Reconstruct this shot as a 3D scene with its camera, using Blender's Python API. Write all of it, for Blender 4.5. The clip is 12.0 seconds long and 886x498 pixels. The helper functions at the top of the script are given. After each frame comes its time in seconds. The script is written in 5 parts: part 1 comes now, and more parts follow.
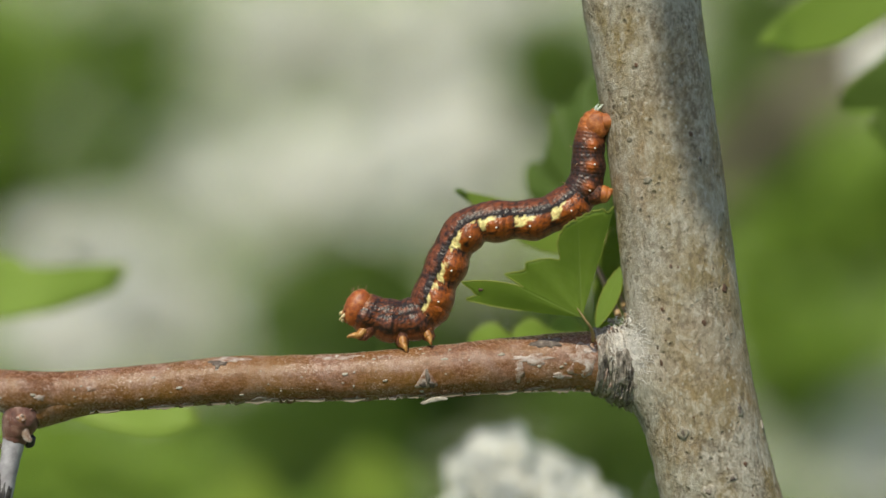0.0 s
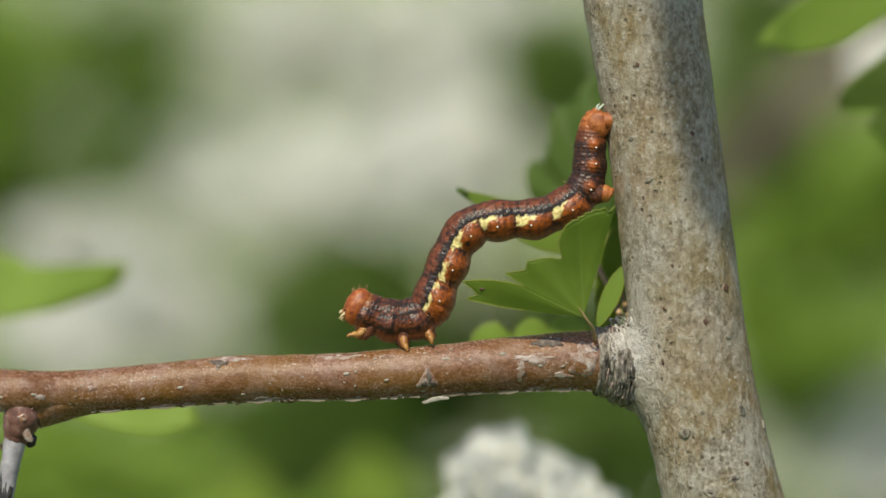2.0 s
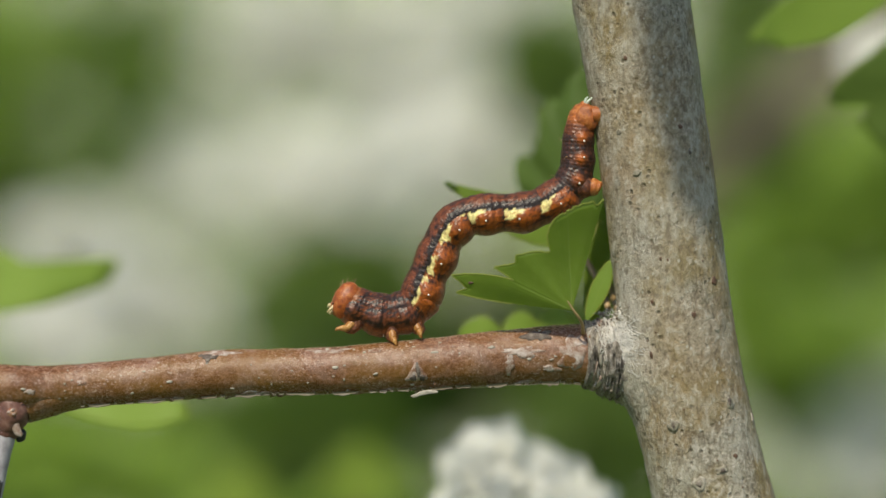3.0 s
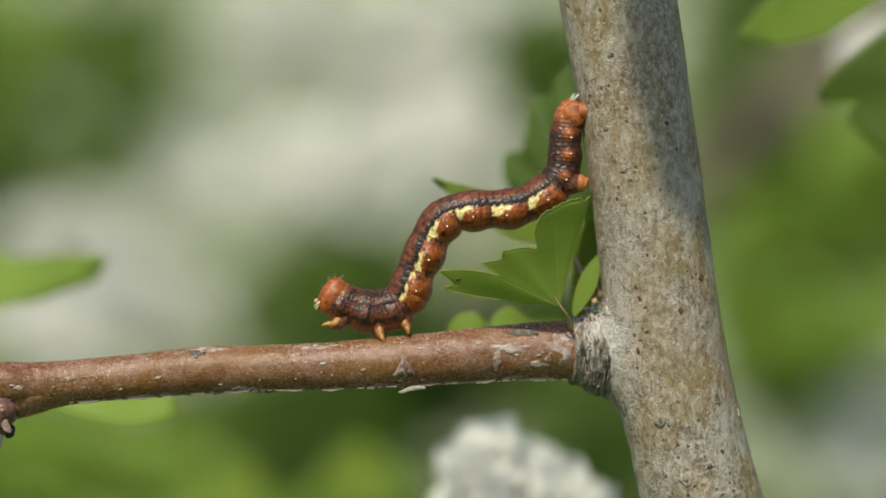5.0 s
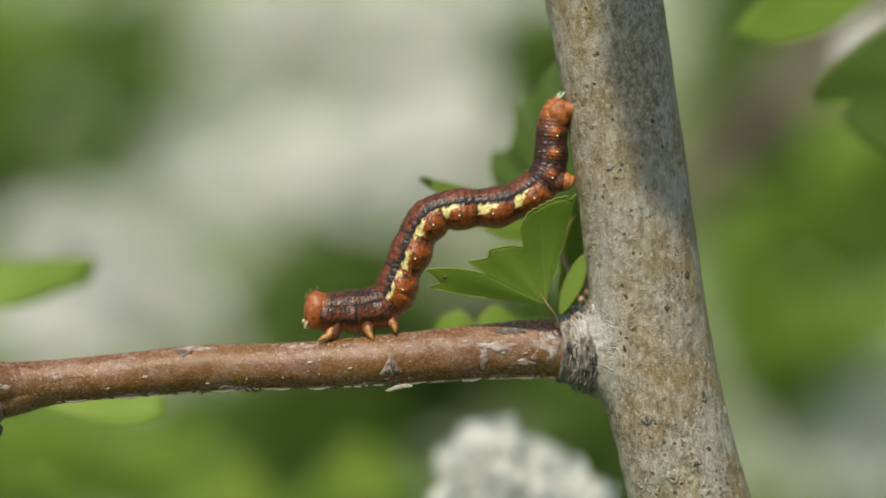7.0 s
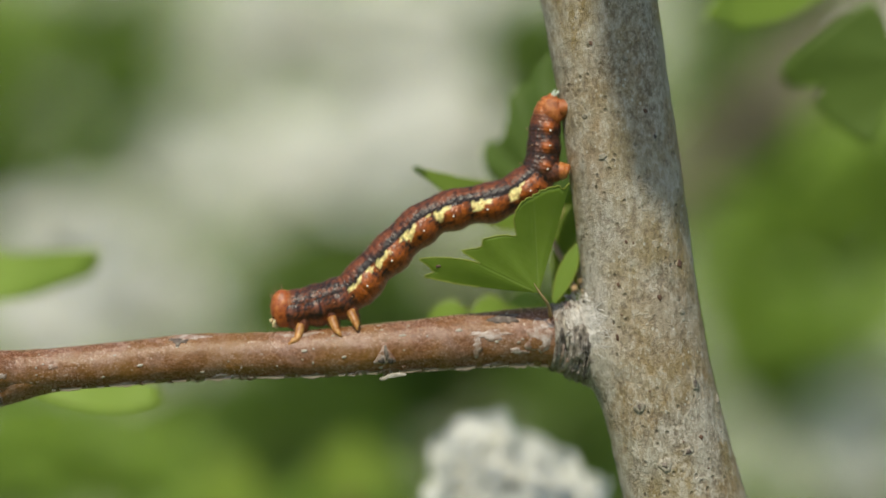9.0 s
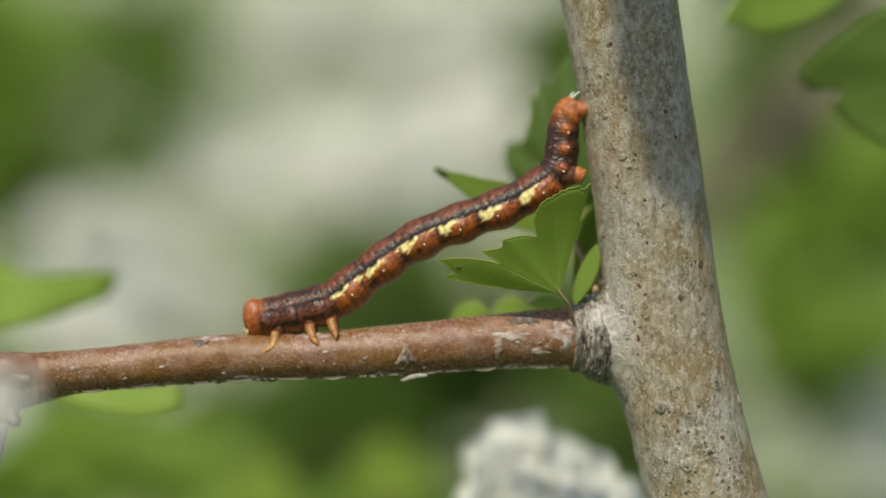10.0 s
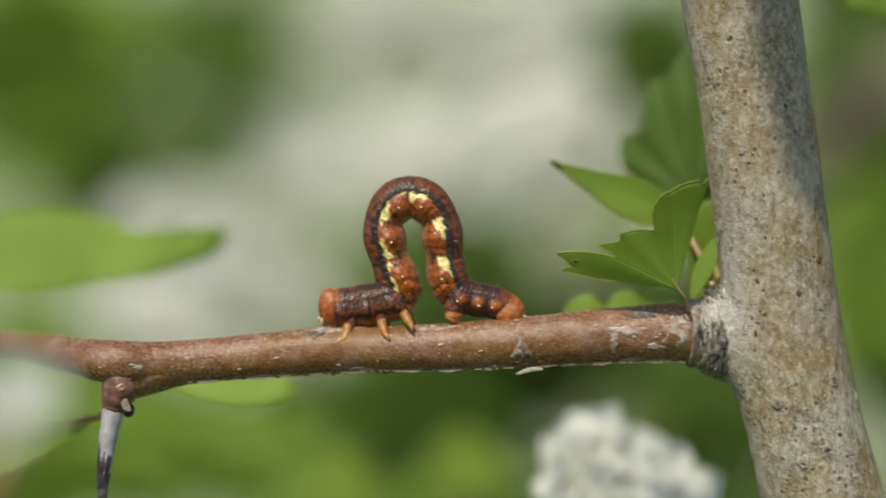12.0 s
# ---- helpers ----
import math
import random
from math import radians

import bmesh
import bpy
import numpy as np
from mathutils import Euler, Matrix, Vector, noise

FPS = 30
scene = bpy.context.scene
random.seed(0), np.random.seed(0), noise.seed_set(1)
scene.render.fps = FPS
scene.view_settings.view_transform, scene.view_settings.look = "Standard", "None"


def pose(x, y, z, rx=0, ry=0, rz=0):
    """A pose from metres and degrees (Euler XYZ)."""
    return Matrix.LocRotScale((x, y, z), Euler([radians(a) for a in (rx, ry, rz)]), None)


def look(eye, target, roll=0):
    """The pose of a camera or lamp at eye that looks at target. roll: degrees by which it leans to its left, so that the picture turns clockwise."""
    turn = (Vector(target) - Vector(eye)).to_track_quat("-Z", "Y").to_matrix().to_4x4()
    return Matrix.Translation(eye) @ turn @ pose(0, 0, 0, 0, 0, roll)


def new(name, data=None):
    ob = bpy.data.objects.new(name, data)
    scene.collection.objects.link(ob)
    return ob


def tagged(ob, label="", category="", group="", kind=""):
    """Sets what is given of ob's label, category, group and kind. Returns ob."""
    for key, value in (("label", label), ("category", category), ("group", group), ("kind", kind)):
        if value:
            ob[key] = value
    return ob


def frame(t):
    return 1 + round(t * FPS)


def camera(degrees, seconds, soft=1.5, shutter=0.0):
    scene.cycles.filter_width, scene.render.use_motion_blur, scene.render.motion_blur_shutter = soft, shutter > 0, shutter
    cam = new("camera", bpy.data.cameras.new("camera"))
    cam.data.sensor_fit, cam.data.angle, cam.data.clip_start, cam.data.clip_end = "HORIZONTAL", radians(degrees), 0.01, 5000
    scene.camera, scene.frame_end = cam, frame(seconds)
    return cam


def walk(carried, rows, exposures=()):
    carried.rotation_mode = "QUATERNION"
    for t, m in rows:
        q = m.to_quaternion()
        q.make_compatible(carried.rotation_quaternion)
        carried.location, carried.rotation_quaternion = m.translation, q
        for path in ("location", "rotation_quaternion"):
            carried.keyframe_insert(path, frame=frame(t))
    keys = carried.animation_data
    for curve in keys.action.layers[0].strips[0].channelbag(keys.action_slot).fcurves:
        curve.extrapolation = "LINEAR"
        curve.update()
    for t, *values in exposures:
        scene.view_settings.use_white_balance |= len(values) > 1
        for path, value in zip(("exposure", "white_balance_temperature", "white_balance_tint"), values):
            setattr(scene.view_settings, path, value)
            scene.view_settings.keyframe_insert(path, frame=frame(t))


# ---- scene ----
from mathutils.bvhtree import BVHTree

# ---------------------------------------------------------------- camera
# a still tripod camera with a long macro lens, panned slowly; (seconds, pan, tilt) in degrees
REACH = 0.2277
cam = camera(16.0, 12.0, soft=1.5, shutter=0.5)
cam.data.dof.use_dof = True
cam.data.dof.focus_distance = REACH - 0.0021
cam.data.dof.aperture_fstop = 11.0
cam.data.dof.aperture_blades = 9
PAN = [
    (0, 0.0000, 0.0000),
    (2, 0.0000, 0.0000),
    (2.5, -0.0822, -0.0411),
    (3, -0.1335, -0.1027),
    (5, -0.1643, -0.1438),
    (5.5, -0.1643, -0.1438),
    (6.5, -0.1541, -0.1541),
    (7.2, -0.1746, -0.1746),
    (8.8, -0.3081, -0.2568),
    (9, -0.2876, -0.2568),
    (9.5, 0.1335, -0.1849),
    (10, 0.3389, -0.2054),
    (10.5, 0.7292, -0.2157),
    (10.8, 1.0064, -0.2465),
    (11, 1.1810, -0.2670),
    (11.2, 1.3966, -0.2773),
    (11.4, 1.5403, -0.2876),
    (11.6, 1.6018, -0.2979),
    (11.8, 1.6429, -0.3184),
    (12, 1.7353, -0.3697),
]

walk(cam, [(t, pose(0, -REACH, 0, 90 + tilt, 0, pan)) for t, pan, tilt in PAN])

# ---------------------------------------------------------------- light
world = bpy.data.worlds.new("sky")
scene.world = world
world.use_nodes = True
SUN = Vector((-0.22, -0.60, 0.80)).normalized()
wn = world.node_tree
sky = wn.nodes.new("ShaderNodeTexSky")
sky.sky_type, sky.sun_disc = "NISHITA", False
sky.sun_elevation = math.asin(SUN.z)
sky.sun_rotation = math.atan2(SUN.x, SUN.y)
wn.links.new(sky.outputs[0], wn.nodes["Background"].inputs[0])
wn.nodes["Background"].inputs[1].default_value = 0.13
sun = new("sun", bpy.data.lights.new("sun", "SUN"))
sun.data.energy, sun.data.angle, sun.data.color = 4.0, radians(0.6), (1.0, 0.93, 0.735)
sun.matrix_world = look(SUN, (0, 0, 0))
scene.view_settings.exposure = -0.03

# ---------------------------------------------------------------- materials


def blank(name):
    mat = bpy.data.materials.new(name)
    mat.use_nodes = True
    nt = mat.node_tree
    return mat, nt, nt.nodes["Principled BSDF"], nt.nodes["Material Output"]


def coords(nt, scale=(1, 1, 1), turn=(0, 0, 0)):
    tc = nt.nodes.new("ShaderNodeTexCoord")
    mp = nt.nodes.new("ShaderNodeMapping")
    mp.inputs["Scale"].default_value = scale
    mp.inputs["Rotation"].default_value = turn
    nt.links.new(tc.outputs["Object"], mp.inputs["Vector"])
    return mp.outputs["Vector"]


def noise_of(nt, vec, scale, detail=4.0, rough=0.6):
    n = nt.nodes.new("ShaderNodeTexNoise")
    n.inputs["Scale"].default_value, n.inputs["Detail"].default_value = scale, detail
    n.inputs["Roughness"].default_value = rough
    nt.links.new(vec, n.inputs["Vector"])
    return n.outputs["Fac"]


def cells(nt, vec, scale):
    v = nt.nodes.new("ShaderNodeTexVoronoi")
    v.inputs["Scale"].default_value = scale
    nt.links.new(vec, v.inputs["Vector"])
    return v.outputs["Distance"]


def ramp(nt, fac, *stops):
    r = nt.nodes.new("ShaderNodeValToRGB")
    el = r.color_ramp.elements
    while len(el) < len(stops):
        el.new(0.5)
    for e, (p, c) in zip(el, stops):
        e.position = p
        e.color = (*c, 1) if isinstance(c, tuple) else (c, c, c, 1)
    nt.links.new(fac, r.inputs[0])
    return r.outputs[0]


def mix(nt, fac, a, b, how="MIX"):
    m = nt.nodes.new("ShaderNodeMix")
    m.data_type, m.blend_type = "RGBA", how
    for socket, value in ((m.inputs[0], fac), (m.inputs[6], a), (m.inputs[7], b)):
        if isinstance(value, (int, float)):
            socket.default_value = value
        elif isinstance(value, tuple):
            socket.default_value = (*value, 1)
        else:
            nt.links.new(value, socket)
    return m.outputs[2]


def bump(nt, height, bsdf, strength, distance):
    b = nt.nodes.new("ShaderNodeBump")
    b.inputs["Strength"].default_value, b.inputs["Distance"].default_value = strength, distance
    nt.links.new(height, b.inputs["Height"])
    nt.links.new(b.outputs[0], bsdf.inputs["Normal"])


def set_in(nt, socket, value):
    if isinstance(value, (int, float)):
        socket.default_value = value
    elif isinstance(value, tuple):
        socket.default_value = (*value, 1)
    else:
        nt.links.new(value, socket)


def blot(nt, place, near, far, most):
    """How much of a ragged stain round a place covers the bark."""
    tc = nt.nodes.new("ShaderNodeTexCoord")
    dist = nt.nodes.new("ShaderNodeVectorMath")
    dist.operation = "DISTANCE"
    dist.inputs[1].default_value = place
    nt.links.new(tc.outputs["Object"], dist.inputs[0])
    ring = nt.nodes.new("ShaderNodeMath")
    ring.operation = "MULTIPLY_ADD"
    nt.links.new(noise_of(nt, coords(nt, (1, 1, 0.5)), 1100, 6, 0.75), ring.inputs[0])
    ring.inputs[1].default_value = 0.0105
    nt.links.new(dist.outputs["Value"], ring.inputs[2])
    return ramp(nt, ring.outputs[0], (near, most), (far, 0.0))


def trunk_bark():
    mat, nt, b, _ = blank("grey smooth bark")
    v = coords(nt, (1, 1, 0.8))
    fine = noise_of(nt, v, 3200, 6, 0.8)
    broad = noise_of(nt, v, 150, 4, 0.6)
    base = ramp(nt, fine, (0.37, (0.106, 0.085, 0.054)), (0.5, (0.270, 0.235, 0.175)), (0.62, (0.52, 0.47, 0.385)))
    ochre = mix(nt, ramp(nt, broad, (0.43, 0.0), (0.58, 0.8)), base, mix(nt, fine, (0.12, 0.080, 0.022), (0.40, 0.29, 0.10)))
    pale = mix(nt, ramp(nt, noise_of(nt, coords(nt, (1, 1, 0.5)), 480, 6, 0.7), (0.45, 0.0), (0.60, 0.70)), ochre, mix(nt, fine, (0.30, 0.275, 0.21), (0.60, 0.56, 0.47)))
    tan = ramp(nt, noise_of(nt, coords(nt, (1, 1, 0.45), (0.4, 0.2, 0)), 330, 4, 0.6), (0.58, 0.0), (0.68, 0.65))
    pale = mix(nt, tan, pale, mix(nt, fine, (0.13, 0.070, 0.022), (0.36, 0.23, 0.085)))
    green = ramp(nt, noise_of(nt, v, 230, 3), (0.54, 0.0), (0.68, 0.18))
    pale = mix(nt, green, pale, (0.13, 0.15, 0.085))
    film = mix(nt, ramp(nt, noise_of(nt, v, 90, 3), (0.50, 0.0), (0.66, 0.22)), pale, (0.42, 0.40, 0.36))
    # whitish weathered bark beside the foot of the twig, and two ochre stains below it
    film = mix(nt, blot(nt, (0.0140, -0.0034, -0.0068), 0.0063, 0.0081, 0.85), film, (0.76, 0.72, 0.66))
    film = mix(nt, blot(nt, (0.0163, -0.0039, -0.0139), 0.0064, 0.0078, 0.75), film, (0.34, 0.20, 0.035))
    film = mix(nt, blot(nt, (0.0186, -0.0040, -0.0080), 0.0068, 0.0098, 0.45), film, (0.26, 0.16, 0.055))
    film = mix(nt, blot(nt, (0.0146, -0.0036, 0.0098), 0.0064, 0.0086, 0.5), film, (0.32, 0.21, 0.08))
    scaly = noise_of(nt, coords(nt, (1, 1, 0.6)), 2000, 4, 0.7)
    film = mix(nt, ramp(nt, scaly, (0.54, 0.0), (0.63, 0.42)), film, (0.60, 0.55, 0.475))
    film = mix(nt, ramp(nt, scaly, (0.37, 0.60), (0.46, 0.0)), film, (0.135, 0.100, 0.064))
    pits = ramp(nt, cells(nt, v, 1500), (0.12, 1.0), (0.24, 0.0))
    gate = ramp(nt, noise_of(nt, v, 420, 2), (0.47, 0.0), (0.56, 0.7))
    pitmask = mix(nt, 1.0, pits, gate, "MULTIPLY")
    flecks = ramp(nt, cells(nt, coords(nt, (1.0, 1.0, 0.7)), 1700), (0.10, 1.0), (0.2, 0.0))
    fleck = mix(nt, 1.0, flecks, ramp(nt, noise_of(nt, v, 600, 2), (0.44, 0.0), (0.54, 0.85)), "MULTIPLY")
    film = mix(nt, fleck, film, (0.50, 0.47, 0.40))
    set_in(nt, b.inputs["Base Color"], mix(nt, pitmask, film, (0.12, 0.095, 0.06)))
    set_in(nt, b.inputs["Roughness"], ramp(nt, fine, (0.3, 0.45), (0.7, 0.65)))
    b.inputs["Specular IOR Level"].default_value = 0.35
    bump(nt, mix(nt, pitmask, mix(nt, 0.55, fine, scaly), (0.0, 0.0, 0.0)), b, 1.0, 0.00036)
    return mat


def twig_bark():
    mat, nt, b, _ = blank("red-brown twig bark")
    v = coords(nt, (0.85, 1, 1))
    fine = noise_of(nt, v, 3600, 5, 0.8)
    broad = noise_of(nt, v, 170, 3)
    base = ramp(nt, fine, (0.34, (0.090, 0.036, 0.012)), (0.5, (0.170, 0.070, 0.027)), (0.66, (0.29, 0.145, 0.078)))
    tan = mix(nt, ramp(nt, broad, (0.42, 0.0), (0.60, 0.65)), base, (0.200, 0.098, 0.020))
    scurf = ramp(nt, noise_of(nt, v, 600, 6, 0.8), (0.48, 0.0), (0.66, 0.5))
    col = mix(nt, scurf, tan, (0.36, 0.235, 0.19))
    spark = ramp(nt, noise_of(nt, v, 6500, 2, 0.6), (0.57, 0.0), (0.67, 0.62))
    spark = mix(nt, 1.0, spark, ramp(nt, noise_of(nt, v, 420, 3), (0.42, 0.15), (0.60, 1.0)), "MULTIPLY")
    col = mix(nt, spark, col, (0.56, 0.42, 0.35))
    spots = ramp(nt, cells(nt, coords(nt, (0.8, 1, 1)), 1150), (0.07, 1.0), (0.13, 0.0))
    gate = ramp(nt, noise_of(nt, v, 500, 1), (0.55, 0.0), (0.6, 0.9))
    spot = mix(nt, 1.0, spots, gate, "MULTIPLY")
    set_in(nt, b.inputs["Base Color"], mix(nt, spot, col, (0.46, 0.38, 0.30)))
    set_in(nt, b.inputs["Roughness"], ramp(nt, fine, (0.35, 0.18), (0.65, 0.36)))
    b.inputs["Specular IOR Level"].default_value = 0.45
    bump(nt, mix(nt, spot, mix(nt, 0.4, fine, noise_of(nt, v, 900, 4)), (1.0, 1.0, 1.0)), b, 0.6, 0.00014)
    return mat


def flake_skin():
    """Torn silvery outer bark, worn through to the brown in many small holes."""
    mat, nt, b, _ = blank("peeling silver bark skin")
    v = coords(nt)
    n = mix(nt, 0.3, noise_of(nt, v, 2100, 7, 0.85), noise_of(nt, v, 700, 3))
    set_in(nt, b.inputs["Base Color"], ramp(nt, n, (0.43, (0.17, 0.072, 0.030)), (0.50, (0.33, 0.235, 0.185)), (0.62, (0.56, 0.50, 0.465))))
    b.inputs["Roughness"].default_value = 0.42
    bump(nt, n, b, 0.8, 0.00012)
    return mat


def rough_skin(name, dark, mid, light, scale=1400, depth=0.0001, gloss=0.6, strength=0.6):
    """Mottled skin in three tones with fine relief, for small woody and horny pieces."""
    mat, nt, b, _ = blank(name)
    v = coords(nt)
    fine = noise_of(nt, v, scale, 6, 0.7)
    set_in(nt, b.inputs["Base Color"], ramp(nt, mix(nt, 0.35, fine, noise_of(nt, v, scale / 7, 3)),
                                            (0.36, dark), (0.5, mid), (0.64, light)))
    b.inputs["Roughness"].default_value = gloss
    bump(nt, fine, b, strength, depth)
    return mat


def leaf_skin(name, dark, light, through_light, vein=0.0, share=0.45, scale=700):
    """A thin leaf: glossy skin over tissue that lets light through."""
    mat, nt, b, out = blank(name)
    v = coords(nt)
    n = mix(nt, 0.5, noise_of(nt, v, scale, 4), noise_of(nt, v, scale / 8, 2))
    info = nt.nodes.new("ShaderNodeNewGeometry")
    isl = info.outputs["Random Per Island"]
    col = ramp(nt, mix(nt, 0.35, n, isl), (0.3, dark), (0.7, light))
    if vein:
        at = nt.nodes.new("ShaderNodeAttribute")
        at.attribute_name = "vein"
        col = mix(nt, mix(nt, 1.0, at.outputs["Fac"], (vein, vein, vein), "MULTIPLY"), col, (0.40, 0.45, 0.17))
    set_in(nt, b.inputs["Base Color"], col)
    b.inputs["Roughness"].default_value = 0.45
    b.inputs["Specular IOR Level"].default_value = 0.3
    bump(nt, n, b, 0.25, 0.00015)
    tr = nt.nodes.new("ShaderNodeBsdfTranslucent")
    tr.inputs["Color"].default_value = (*through_light, 1)
    ms = nt.nodes.new("ShaderNodeMixShader")
    ms.inputs[0].default_value = share
    nt.links.new(b.outputs[0], ms.inputs[1])
    nt.links.new(tr.outputs[0], ms.inputs[2])
    nt.links.new(ms.outputs[0], out.inputs[0])
    return mat


def larva_skin():
    """Caterpillar skin: its markings come from the 'marking' colours and 'place' along the body; grain, folds and gloss are added."""
    mat, nt, b, _ = blank("caterpillar skin")
    col = nt.nodes.new("ShaderNodeAttribute")
    col.attribute_name = "marking"
    pl = nt.nodes.new("ShaderNodeAttribute")
    pl.attribute_name = "place"
    v = coords(nt)
    fine = noise_of(nt, v, 5200, 4, 0.75)
    blotch = noise_of(nt, v, 1500, 3, 0.6)
    grain = ramp(nt, mix(nt, 0.5, fine, blotch), (0.34, 0.62), (0.5, 1.0), (0.66, 1.30))
    wave = nt.nodes.new("ShaderNodeTexWave")
    wave.inputs["Scale"].default_value = 1.0
    wave.inputs["Distortion"].default_value = 4.0
    wave.inputs["Detail"].default_value = 2.0
    nt.links.new(pl.outputs["Vector"], wave.inputs["Vector"])
    folds = wave.outputs["Fac"]
    tone = mix(nt, 1.0, col.outputs["Color"], grain, "MULTIPLY")
    set_in(nt, b.inputs["Base Color"], mix(nt, 1.0, tone, ramp(nt, folds, (0.0, 0.80), (0.35, 1.0), (1.0, 1.06)), "MULTIPLY"))
    set_in(nt, b.inputs["Roughness"], ramp(nt, fine, (0.3, 0.33), (0.7, 0.52)))
    b.inputs["Specular IOR Level"].default_value = 0.42
    bump(nt, mix(nt, 0.14, mix(nt, 0.30, noise_of(nt, v, 4200, 1, 0.5), blotch), folds), b, 0.85, 0.00013)
    return mat


def ground_cover():
    mat, nt, b, _ = blank("grass and leaf litter")
    v = coords(nt)
    set_in(nt, b.inputs["Base Color"], ramp(nt, mix(nt, 0.5, noise_of(nt, v, 40, 5), noise_of(nt, v, 3, 3)),
                                            (0.35, (0.03, 0.05, 0.012)), (0.5, (0.06, 0.11, 0.02)), (0.66, (0.13, 0.15, 0.05))))
    b.inputs["Roughness"].default_value = 0.9
    return mat


def far_hedge():
    """The flowering thicket far behind, too far off to tell leaves apart."""
    mat, nt, b, _ = blank("far flowering thicket")
    v = coords(nt)
    n = mix(nt, 0.4, noise_of(nt, v, 9, 3), noise_of(nt, v, 45, 3))
    set_in(nt, b.inputs["Base Color"], ramp(nt, n, (0.36, (0.10, 0.14, 0.045)), (0.5, (0.24, 0.27, 0.14)), (0.60, (0.54, 0.55, 0.42))))
    b.inputs["Roughness"].default_value = 0.9
    return mat


def collar_bark():
    """Old bark with ring-shaped cracks round the foot of the twig and whitish threads."""
    mat, nt, b, _ = blank("cracked grey collar bark")
    v = coords(nt, (2.0, 1, 0.9))
    fine = noise_of(nt, v, 1900, 7, 0.8)
    cracks = ramp(nt, noise_of(nt, coords(nt, (3.4, 1, 0.8)), 520, 4, 0.75), (0.36, 0.0), (0.47, 1.0))
    col = ramp(nt, fine, (0.34, (0.09, 0.074, 0.058)), (0.5, (0.24, 0.205, 0.165)), (0.64, (0.50, 0.465, 0.415)))
    set_in(nt, b.inputs["Base Color"], mix(nt, cracks, (0.050, 0.040, 0.032), col))
    b.inputs["Roughness"].default_value = 0.75
    bump(nt, mix(nt, 0.5, fine, cracks), b, 1.0, 0.0003)
    return mat


BARK = trunk_bark()
TWIG = twig_bark()
COLLAR = collar_bark()
PORE = rough_skin("grey corky pore", (0.11, 0.09, 0.06), (0.27, 0.24, 0.18), (0.48, 0.44, 0.37), 3200, 0.0001, 0.65, 0.9)
FLAKE = flake_skin()
SCAR = rough_skin("dark bud scar", (0.03, 0.022, 0.018), (0.10, 0.075, 0.06), (0.30, 0.255, 0.21), 2600, 0.00012, 0.7)
CORK = rough_skin("pale corky dots", (0.20, 0.17, 0.13), (0.36, 0.32, 0.26), (0.52, 0.48, 0.42), 3000, 0.00004, 0.6)
RUST = rough_skin("rusty spot", (0.05, 0.025, 0.014), (0.11, 0.055, 0.03), (0.18, 0.10, 0.06), 3000, 0.00004, 0.6)
SPUR = rough_skin("red-brown spur bark", (0.07, 0.028, 0.02), (0.17, 0.075, 0.055), (0.32, 0.20, 0.16), 1500, 0.0001, 0.5)
THORN = rough_skin("grey thorn skin", (0.20, 0.18, 0.19), (0.34, 0.32, 0.34), (0.46, 0.44, 0.46), 900, 0.00005, 0.55, 0.4)
TIP = rough_skin("dark thorn tip", (0.012, 0.010, 0.010), (0.035, 0.03, 0.03), (0.20, 0.19, 0.19), 1100, 0.00004, 0.35)
BUD = rough_skin("glossy bud scale", (0.14, 0.05, 0.03), (0.26, 0.10, 0.05), (0.45, 0.30, 0.20), 1800, 0.00003, 0.25)
STALK = rough_skin("reddish green leaf stalk", (0.24, 0.18, 0.07), (0.36, 0.24, 0.11), (0.46, 0.30, 0.16), 900, 0.00004, 0.45)
STEM = rough_skin("brown shrub stem", (0.09, 0.072, 0.052), (0.17, 0.138, 0.10), (0.26, 0.225, 0.175), 300, 0.0003, 0.8)
LEAF = leaf_skin("young hawthorn leaf", (0.145, 0.23, 0.028), (0.26, 0.36, 0.050), (0.34, 0.47, 0.04), 0.30, 0.42)
RIM = leaf_skin("yellow leaf margin", (0.25, 0.32, 0.05), (0.42, 0.45, 0.10), (0.45, 0.5, 0.08), 0.0, 0.4)
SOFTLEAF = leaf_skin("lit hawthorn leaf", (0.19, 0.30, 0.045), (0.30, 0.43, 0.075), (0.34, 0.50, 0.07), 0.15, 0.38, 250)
# darker copies of the leaf green, mainly for shade put into the shrub
DARKSHADELEAF = leaf_skin("dark and shaded hawthorn leaf", (0.085, 0.145, 0.028), (0.145, 0.22, 0.045), (0.19, 0.30, 0.04), 0.0, 0.38, 250)
SHADELEAF = leaf_skin("shaded hawthorn leaf", (0.085, 0.150, 0.026), (0.145, 0.225, 0.045), (0.18, 0.29, 0.035), 0.0, 0.38, 250)
PETAL = leaf_skin("white hawthorn petal", (0.79, 0.79, 0.73), (0.88, 0.88, 0.83), (0.86, 0.86, 0.77), 0.0, 0.38, 300)
FRESH = leaf_skin("fresh white petal", (0.78, 0.785, 0.755), (0.86, 0.865, 0.84), (0.82, 0.83, 0.79), 0.0, 0.42, 300)
STAMEN = rough_skin("pale stamen", (0.45, 0.42, 0.25), (0.6, 0.56, 0.36), (0.7, 0.6, 0.5), 2000, 0.00002, 0.6)
SKIN = larva_skin()
HEAD = rough_skin("orange-brown head shell", (0.12, 0.025, 0.008), (0.33, 0.078, 0.014), (0.50, 0.20, 0.055), 2400, 0.00009, 0.42, 0.5)
AMBER = rough_skin("amber leg", (0.12, 0.035, 0.010), (0.33, 0.13, 0.028), (0.56, 0.33, 0.10), 3000, 0.00006, 0.4, 0.6)
